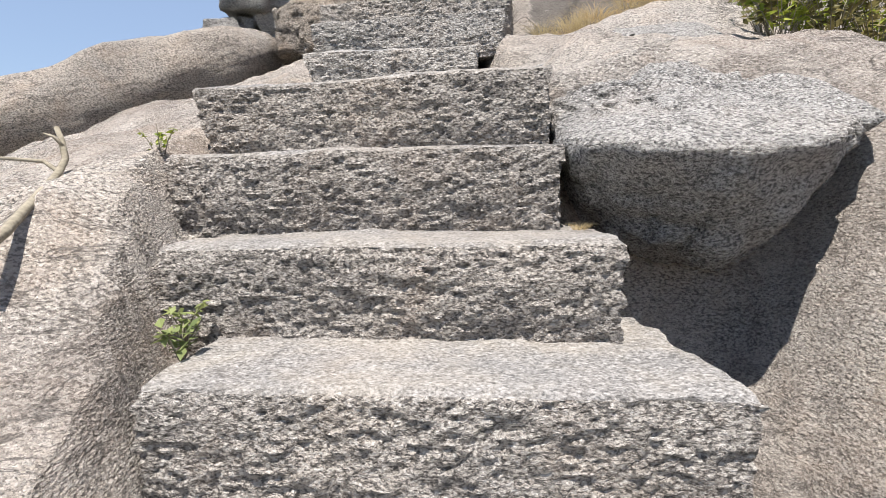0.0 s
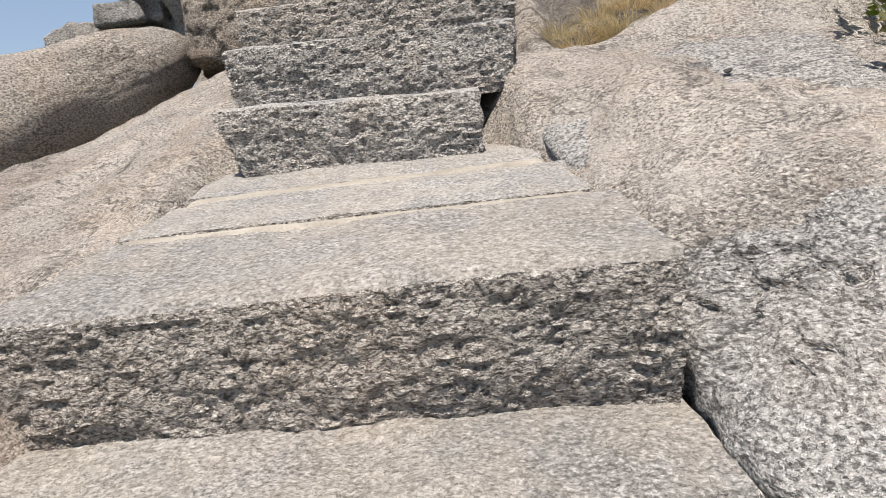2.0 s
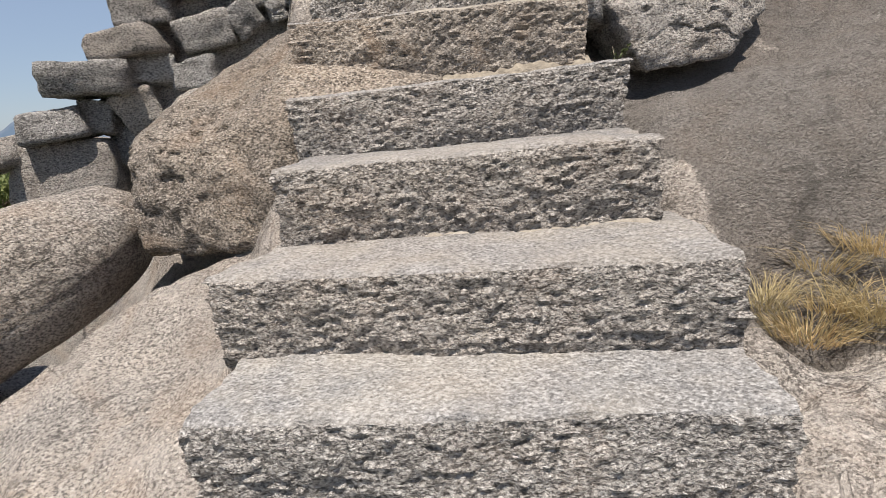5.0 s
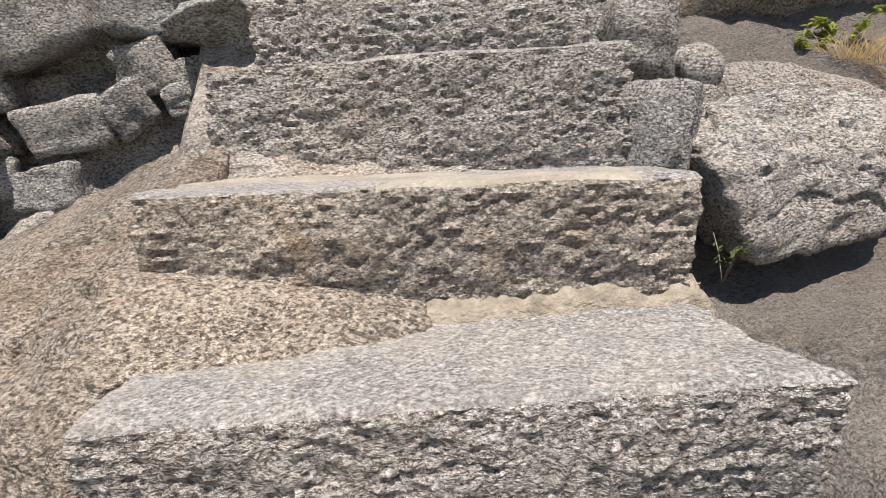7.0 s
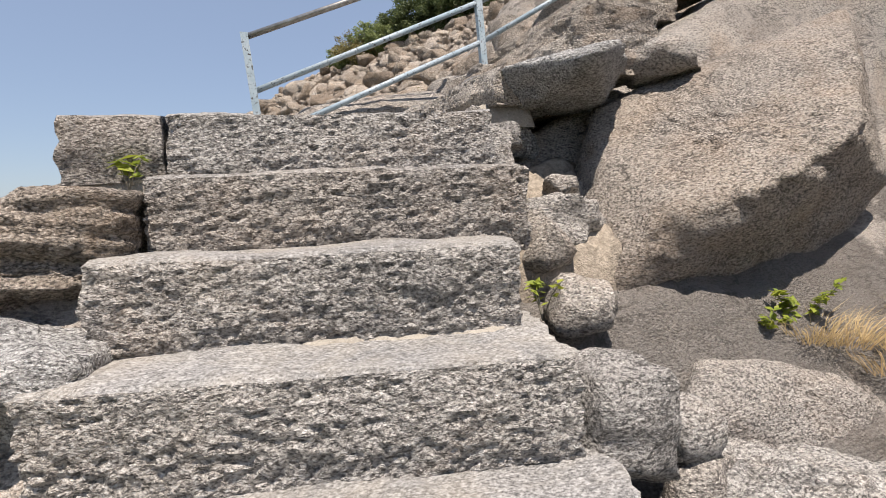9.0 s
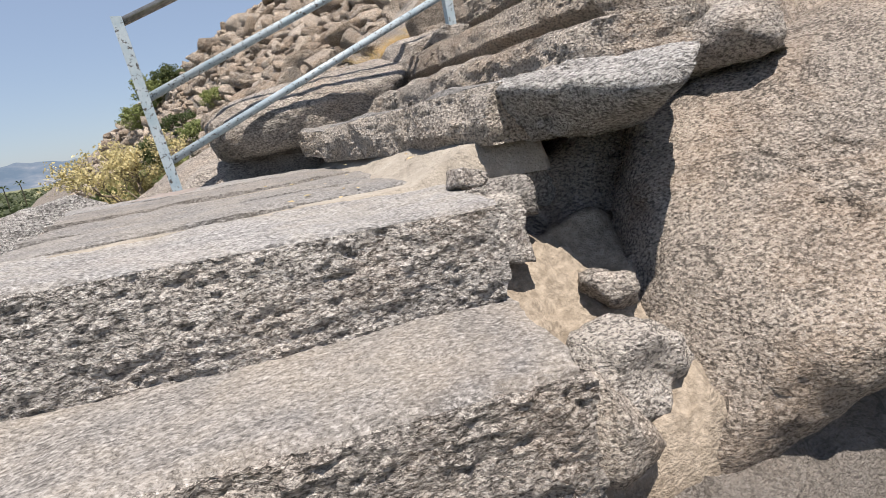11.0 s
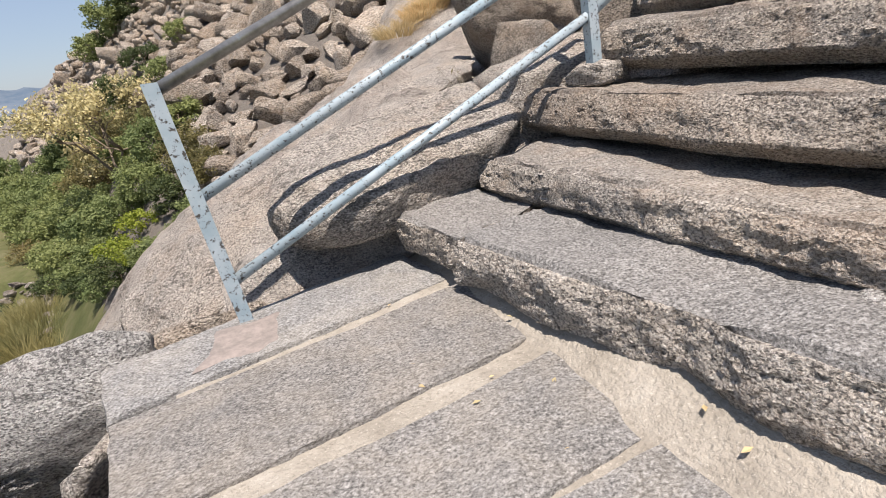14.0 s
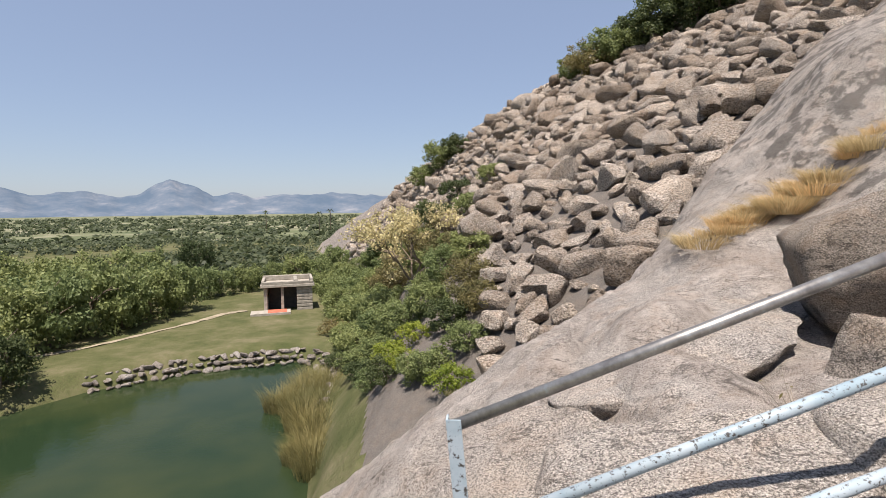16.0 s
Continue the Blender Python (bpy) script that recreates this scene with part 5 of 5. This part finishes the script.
def build_grass():
    tuft = blades_mesh("straw_tuft", 1, 190, 0.13, 0.15, 0.0018, 1.3)
    tuft.materials.append(STRAW)
    rnd = random.Random(3)

    def clump(x, y, s, z=None):
        z = height_at(x, y) if z is None else z
        ob = thing("grass_tuft", tuft, STRAW, "dry straw-coloured grass tuft growing from a crack", "grass", "dry grass tufts")
        ob.matrix_world = Matrix.Translation((x, y, z)) @ Matrix.Rotation(rnd.uniform(0, 6.28), 4, "Z") @ Matrix.Scale(s, 4)

    for k in range(20):
        clump(0.74 + k * 0.05 + rnd.uniform(-0.04, 0.04), 3.66 + rnd.uniform(0.0, 0.2), rnd.uniform(0.5, 0.9))
    clump(0.46, 1.50, 0.18, 1.10)
    for x, y in ((2.2, 5.7), (2.35, 5.75), (2.1, 5.82), (2.55, 5.8), (1.95, 5.85)):
        clump(x, y, 0.9)
    # the dry sward on the steep slab
    sward = blades_mesh("dry_grass", 4, 420, 0.30, 0.26, 0.004, 1.1)
    sward.materials.append(STRAW)
    for k in range(44):
        f = rnd.random()
        x = 2.75 + 1.75 * f if k < 36 else 4.75 + 0.5 * f
        y = 14.0 + rnd.uniform(-0.1, 0.55)
        ob = thing("grass_clump", sward, STRAW, "pale orange-brown dry grass on the steep rock", "grass", "dry grass on the slab")
        ob.matrix_world = Matrix.Translation((x, y, height_at(x, y) - 0.04)) @ Matrix.Rotation(rnd.uniform(0, 6.28), 4, "Z") @ Matrix.Scale(rnd.uniform(0.55, 1.0), 4)
    # reeds at the water's edge
    reed = blades_mesh("reeds", 6, 900, 1.0, 1.9, 0.010, 0.35)
    reed.materials.append(REED)
    for x, y, s in ((-12.6, 36.2, 0.9), (-11.6, 37.2, 1.0), (-11.0, 35.2, 1.0), (-10.2, 33.6, 1.0), (-9.8, 35.6, 1.1), (-9.0, 32.0, 1.0), (-11.8, 38.6, 1.0), (-8.6, 30.4, 0.9), (-10.4, 38.2, 1.1), (-8.0, 29.0, 0.9), (-7.4, 30.6, 0.9), (-8.2, 33.4, 1.0), (-12.0, 40.4, 0.9), (-11.0, 40.0, 1.0), (-9.2, 30.0, 0.7)):
        ob = thing("reed_clump", reed, REED, "tall dry yellow-brown reeds standing in the pond", "reeds", "reeds at the shore")
        ob.matrix_world = Matrix.Translation((x, y, POND_Z - 0.15)) @ Matrix.Rotation(x * 3, 4, "Z") @ Matrix.Scale(s, 4)


build_grass()


def sprig(x, y, z, height, label, mat, seed, stems=4, leaf=0.03, per=9):
    rnd = random.Random(seed)
    base = thing("weed", None, None, label, "plant", m=pose(x, y, z))
    for _ in range(stems):
        a = rnd.uniform(0, 6.283)
        d = Vector((math.cos(a) * 0.6, math.sin(a) * 0.6, 1)).normalized()
        pts = [Vector((0, 0, -0.03)), d * height * 0.5, d * height * rnd.uniform(0.8, 1.1) + Vector((0, 0, -0.1 * height))]
        part("stem", mesh_from("stem", *tube(pts, 0.0025, 5, 0.0012)), TWIG, base)

        def spot():
            t = rnd.uniform(0.25, 1.0)
            p = pts[0].lerp(pts[1], t * 2) if t < 0.5 else pts[1].lerp(pts[2], t * 2 - 1)
            o = Vector((rnd.gauss(0, 1), rnd.gauss(0, 1), 0.3)).normalized()
            return p + o * leaf * rnd.uniform(0.4, 1.0), Vector((o.x * 0.3, o.y * 0.3, 1)).normalized()
        v, f = leaves(rnd, per, spot, leaf, 0.5, 1.9)
        part("foliage", mesh_from("foliage", v, f, False), mat, base)
    return base


def build_weeds():
    sprig(1.98, 5.95, 3.66, 0.30, "leafy green weed under the large boulder", LEAF_BRIGHT, 1, 8, 0.022, 24)
    sprig(1.80, 5.93, 3.64, 0.22, "leafy green weed under the large boulder", LEAF_BRIGHT, 2, 6, 0.02, 20)
    sprig(0.72, 5.80, 3.93, 0.12, "small green weed at the step end", LEAF_BRIGHT, 3, 4, 0.024, 7)
    sprig(-0.50, 6.40, 4.40, 0.10, "broad-leaved green weed beside the end block", LEAF_BRIGHT, 4, 4, 0.03, 6)
    sprig(-0.62, 1.14, 0.84, 0.10, "small green weed in the joint beside the step", LEAF, 5, 5, 0.022, 8)
    sprig(-0.66, 1.24, 0.87, 0.09, "small green weed in the joint beside the step", LEAF, 6, 4, 0.020, 7)
    sprig(-0.97, 1.75, 1.36, 0.14, "wispy yellow weed beside the stair block", LEAF_BRIGHT, 7, 5, 0.012, 10)
    sprig(0.75, 4.92, 3.02, 0.12, "dark feathery weed in the hollow", LEAF_DARK, 8, 4, 0.012, 12)
    for n, (x, y) in enumerate(((1.60, 2.42), (1.66, 2.60), (1.80, 2.40), (1.86, 2.65), (2.05, 2.45), (2.0, 2.80), (2.2, 2.65), (1.75, 2.85), (2.25, 2.95), (1.95, 3.1), (2.4, 2.8))):
        sprig(x, y, height_at(x, y), 0.45, "tangled half-dry scrub above the boulder", LEAF_OLIVE if n % 3 else LEAF_BRIGHT, 20 + n, 12, 0.03, 16)
    sprig(1.55, 9.55, 5.25, 0.35, "bare thin twigs behind the railing", LEAF_OLIVE, 40, 5, 0.015, 3)


build_weeds()


def build_branch():
    base = thing("fallen_branch", None, None, "forked dry grey branch lying on the rock", "branch")
    main = ((-0.92, 0.92, 1.12), (-0.96, 1.06, 1.165), (-1.10, 1.42, 1.30), (-1.13, 1.50, 1.35), (-1.15, 1.52, 1.41), (-1.17, 1.53, 1.45))
    part("stem", mesh_from("stem", *tube(main, 0.014, 8, 0.008)), TWIG, base)
    part("fork", mesh_from("fork", *tube(((-1.11, 1.44, 1.31), (-1.20, 1.50, 1.345), (-1.36, 1.52, 1.36)), 0.008, 7, 0.005)), TWIG, base)
    part("fork", mesh_from("fork", *tube(((-1.14, 1.51, 1.39), (-1.16, 1.50, 1.42), (-1.19, 1.50, 1.43)), 0.006, 7, 0.003)), TWIG, base)


build_branch()


def build_litter():
    rnd = random.Random(8)
    leaf = mesh_from("dry_leaf", [(-0.022, 0, 0.002), (0, 0.011, 0.006), (0.024, 0, 0.003), (0, -0.010, 0.006), (0, 0, 0.001)], [(0, 4, 1), (1, 4, 2), (2, 4, 3), (3, 4, 0)], False)
    for k in range(26):
        x, y = rnd.uniform(0.35, 0.98), rnd.uniform(6.75, 8.5)
        z = 4.668 + (0.095 * max(0, min(1, (x - 0.72) / 0.25)))
        ob = thing("dry_leaf", leaf, STRAW, "small dry yellow leaf lying on the platform", "leaf", "fallen leaves")
        ob.matrix_world = pose(x, y, z + 0.004, rnd.uniform(-12, 12), rnd.uniform(-12, 12), rnd.uniform(0, 360)) @ Matrix.Scale(rnd.uniform(0.4, 0.8), 4)
    patch("paint_stain", ((-0.26, 8.38, 4.679), (0.06, 8.42, 4.681), (0.08, 8.68, 4.682), (-0.18, 8.68, 4.680)), "faded red paint smeared on the slab", None, 0.03, 0.003, 0.006, "paint stain").data.materials[0] = PINK
    # Shallow cups laid on the rock; their dark colour is the holes' shade.
    for x, y, r in ((0.735, 2.85, 0.022), (1.02, 2.75, 0.016)):
        ring = [(r * math.cos(a * 0.5236), r * 0.8 * math.sin(a * 0.5236), 0.004) for a in range(12)]
        cup = [(0.6 * p[0], 0.6 * p[1], -0.004) for p in ring]
        me = mesh_from("drill_hole", ring + cup, [(i, (i + 1) % 12, (i + 1) % 12 + 12, i + 12) for i in range(12)] + [tuple(range(12, 24))])
        z = height_at(x, y)
        thing("drill_hole", me, DARKNESS, "shallow near-black cup for an old round drill hole in the granite", "hole", "drill holes", m=pose(x, y, z + 0.03, 18, -14, 0))


build_litter()


# ---------------------------------------------------------------- hut, pond bank, path
def slab_mesh(name, lo, hi, bevel=0.02):
    bm = bmesh.new()
    bmesh.ops.create_cube(bm, size=1)
    for v in bm.verts:
        v.co = Vector([lo[i] + (hi[i] - lo[i]) * (v.co[i] + 0.5) for i in range(3)])
    bmesh.ops.bevel(bm, geom=bm.edges[:], offset=bevel, segments=1, affect="EDGES")
    return bm


def build_hut():
    base = thing("stone_hut", None, None, "small flat-roofed ruined stone hut with an open front", "hut", m=pose(-22.3, 62.0, PLAIN - 0.05, 0, 0, 22))
    w, d, h = 2.5, 1.9, 2.7
    part("wall", slab_mesh("wall", (-w, d - 0.4, 0), (w, d, h)), MASONRY, base)
    part("wall", slab_mesh("wall", (w - 0.4, -d, 0), (w, d - 0.42, h)), MASONRY, base)
    part("wall", slab_mesh("wall", (-w, -d + 1.2, 0), (-w + 0.4, d - 0.42, h)), MASONRY, base)
    part("wall", slab_mesh("wall", (0.9, -d, 0), (w - 0.42, -d + 0.4, h)), MASONRY, base)
    # This wall puts the shade behind the open front into its colour.
    part("inner_wall", slab_mesh("inner_wall", (-w + 0.42, 0.3, 0), (w - 0.42, 0.5, h - 0.05)), DARKNESS, base, "inner wall coloured near-black as the hut's shade")
    part("pillar", slab_mesh("pillar", (-w, -d, 0), (-w + 0.35, -d + 0.35, h)), MASONRY, base)
    part("pillar", slab_mesh("pillar", (-0.75, -d, 0), (-0.45, -d + 0.3, h)), MASONRY, base)
    part("roof", slab_mesh("roof", (-w - 0.3, -d - 0.3, h), (w + 0.25, d + 0.2, h + 0.28)), MASONRY, base)
    for lo, hi in (((-w - 0.2, -d - 0.2, h + 0.28), (w + 0.15, -d + 0.1, h + 0.6)), ((-w - 0.2, d - 0.2, h + 0.28), (w + 0.15, d + 0.1, h + 0.85)),
                   ((-w - 0.2, -d + 0.12, h + 0.28), (-w + 0.1, d - 0.22, h + 0.7)), ((w - 0.15, -d + 0.12, h + 0.28), (w + 0.15, d - 0.22, h + 0.8)), ((0.6, -d + 0.2, h + 0.28), (1.0, d - 0.3, h + 0.75))):
        part("parapet", slab_mesh("parapet", lo, hi, 0.05), MASONRY, base)
    for k in range(7):
        part("masonry_course", slab_mesh("masonry_course", (0.88, -d - 0.03, 0.1 + k * 0.37), (w + 0.03, -d + 0.02, 0.36 + k * 0.37), 0.02), MASONRY, base)
        part("masonry_course", slab_mesh("masonry_course", (w - 0.02, -d + 0.06, 0.1 + k * 0.37), (w + 0.04, d - 0.02, 0.36 + k * 0.37), 0.02), MASONRY, base)
    part("plinth", slab_mesh("plinth", (-w - 1.3, -d - 1.9, 0), (0.2, -d - 0.05, 0.3)), MASONRY, base)
    part("red_floor", slab_mesh("red_floor", (-w + 0.4, -d - 1.8, 0.3), (-0.2, -d - 0.1, 0.34), 0.01), RED, base, "red painted floor")
    part("rail_post", slab_mesh("rail_post", (w - 0.3, -d - 0.2, h + 0.3), (w - 0.24, -d - 0.14, h + 1.5), 0.005), PIPE, base)


build_hut()


def build_path():
    line = ((-47.5, 36), (-36, 40.5), (-32, 45), (-29.5, 52), (-27.8, 58), (-26, 60.2))
    verts, faces = [], []
    rnd = random.Random(2)
    for i in range(len(line) - 1):
        a, b = Vector(line[i]), Vector(line[i + 1])
        for k in range(10):
            p = a.lerp(b, k / 10)
            s = Vector((-(b - a).y, (b - a).x)).normalized() * (0.34 + rnd.uniform(-0.14, 0.14))
            for q in (p - s, p, p + s):
                verts.append((q.x, q.y, height_at(q.x, q.y) + 0.045 + 0.12 * fbm(Vector((q.x, q.y, 0)) * 0.2, 3)))
    for i in range(len(verts) // 3 - 1):
        for j in range(2):
            k = i * 3 + j
            faces.append((k, k + 3, k + 4, k + 1))
    dirt = plain_mat("trodden_earth", (0.22, 0.19, 0.13), (0.36, 0.31, 0.23), 1.2, 0.95, 0.05)
    thing("path", mesh_from("path", verts, faces), dirt, "pale trodden footpath through dry grass", "path", kind="structure")


build_path()
BOULDERS = [rock_mesh("boulder", (1.0, 0.8, 0.62), 400 + i, 3, 0.7 + 0.12 * (i % 4), 0.55, 13) for i in range(10)]
for me in BOULDERS:
    me.set_sharp_from_angle(angle=radians(32))
    me.materials.append(ROCK_FAR)
PEBBLES = [rock_mesh("boulder", (1.0, 0.8, 0.62), 420 + i, 2, 0.9, 0.5, 12) for i in range(6)]
for me in PEBBLES:
    me.set_sharp_from_angle(angle=radians(36))
    me.materials.append(ROCK_FAR)


BANK = [me.copy() for me in PEBBLES]
for me in BANK:
    me.materials[0] = ROCK_BANK


def build_bank():
    rnd = random.Random(12)
    shore = POND[2:7]
    n = 0
    for (ax, ay), (bx, by) in zip(shore, shore[1:]):
        length = math.hypot(bx - ax, by - ay)
        for k in range(int(length / 0.44)):
            for row in range(3):
                f = (k + rnd.uniform(0, 1)) * 0.44 / length
                if f > 1:
                    continue
                x, y = ax + (bx - ax) * f, ay + (by - ay) * f
                nx, ny = -(by - ay) / length, (bx - ax) / length
                off = -0.40 + row * 0.5 + rnd.uniform(-0.2, 0.2)
                s = rnd.uniform(0.14, 0.40)
                ob = thing("bank_stone", BANK[n % 6], ROCK_BANK, "rough dark grey stone in the pond embankment", "stone", "pond embankment stones")
                ob.matrix_world = Matrix.Translation((x + nx * off, y + ny * off, POND_Z + 0.10 + row * 0.36)) @ Euler((rnd.uniform(-0.3, 0.3), rnd.uniform(-0.3, 0.3), rnd.uniform(0, 6))).to_matrix().to_4x4() @ Matrix.Diagonal((s * 1.3, s, s * 0.8, 1))
                n += 1


build_bank()


# ---------------------------------------------------------------- the boulder slope
def build_hillside():
    rnd = random.Random(21)
    spots = []
    tries = 0
    grid = {}
    while tries < 60000 and len(spots) < 3400:
        tries += 1
        y = rnd.uniform(18, 100)
        x = rnd.uniform(-26, 62)
        if x > 8 + 0.75 * (y - 10) or x < -30:
            continue
        p = np.array([x]), np.array([y])
        z = float(hill_height(*p)[0])
        if z < float(near_rock(*p)[0]) + 0.3 or z < PLAIN + 3:
            continue
        bearing = math.degrees(math.atan2(x, y - 6.9))
        if bearing < np.interp(y, (20, 32, 47, 67, 85, 105), (0.5, -0.5, -3.5, -8, -15, -17)) + rnd.uniform(-1.0, 1.0):
            continue
        s = rnd.choice((0.4, 0.5, 0.6, 0.7, 0.8, 0.9, 1.2)) * rnd.uniform(0.9, 1.3) * (1.35 if rnd.random() < 0.08 else 1)
        key = (int(x // 1.2), int(y // 1.2))
        if any((q[0] - x) ** 2 + (q[1] - y) ** 2 < (0.60 * (q[3] + s)) ** 2 for i in (-2, -1, 0, 1, 2) for j in (-2, -1, 0, 1, 2) for q in grid.get((key[0] + i, key[1] + j), ())):
            continue
        item = (x, y, z, s)
        grid.setdefault(key, []).append(item)
        spots.append(item)
    spots.sort(key=lambda q: q[1])
    verts, faces = [], []
    for n, (x, y, z, s) in enumerate(spots):
        turn = Euler((rnd.uniform(-0.5, 0.5), rnd.uniform(-0.7, 0.3), rnd.uniform(0, 6.28))).to_matrix().to_4x4()
        m = Matrix.Translation((x, y, z + 0.30 * s)) @ turn @ Matrix.Diagonal((s * rnd.uniform(0.9, 1.6), s * rnd.uniform(0.8, 1.2), s * rnd.uniform(0.7, 1.25), 1))
        if n < 280:
            ob = thing("boulder", BOULDERS[n % 10], ROCK_FAR, "rounded grey-pink granite boulder on the talus slope", "boulder", "talus boulders")
            ob.matrix_world = m
        else:
            me = PEBBLES[n % 6]
            k = len(verts)
            verts += [m @ v.co for v in me.vertices]
            faces += [tuple(i + k for i in p.vertices) for p in me.polygons]
    thing("talus", mesh_from("talus", verts, faces), ROCK_TALUS, "far slope of tumbled granite boulders", "talus", kind="stuff")


ROCK_TALUS = granite("talus_granite", 0.42, 0.17, 1.0, stain=0.35, grain=0.16, vary=0, island=0.3)
build_hillside()


def build_mountains():
    # azimuth and elevation of the skyline, in degrees
    line = ((-80, 0.9), (-62, 1.4), (-54, 1.2), (-47, 2.5), (-45.4, 2.3), (-43.5, 1.6), (-40, 2.1), (-37, 1.5), (-35.5, 1.7), (-34, 2.8), (-32.6, 3.2), (-30.5, 2.6), (-29, 1.6), (-26.6, 2.0), (-25.2, 1.4), (-22.5, 1.8), (-19.5, 1.7), (-17, 1.95), (-14, 1.7), (-8, 1.4), (5, 1.2), (25, 1.0))
    az, el = [p[0] for p in line], [p[1] for p in line]
    far = 2600
    verts, faces = [], []
    n, rows = 330, 7
    for i in range(n):
        a = -80 + 105 * i / (n - 1)
        top = far * math.tan(radians(np.interp(a, az, el))) + 6.4 - PLAIN
        top += 5 * fbm(Vector((a * 0.9, 0, 0)), 4) * (0.5 + top / 150)
        for j in range(rows):
            f = j / (rows - 1)
            d = far - 420 * (1 - f) + 45 * fbm(Vector((a * 0.5, f * 3, 7)), 3)
            x, y = polar(a, d)
            verts.append((x, y, PLAIN - 6 + (top + 6) * f ** 1.25))
    for i in range(n - 1):
        for j in range(rows - 1):
            k = i * rows + j
            faces.append((k, k + rows, k + rows + 1, k + 1))
    thing("mountains", mesh_from("mountains", verts, faces), MOUNTAIN, "blue granite hills on the horizon, haze painted into their colour", "mountains", kind="structure")


build_mountains()
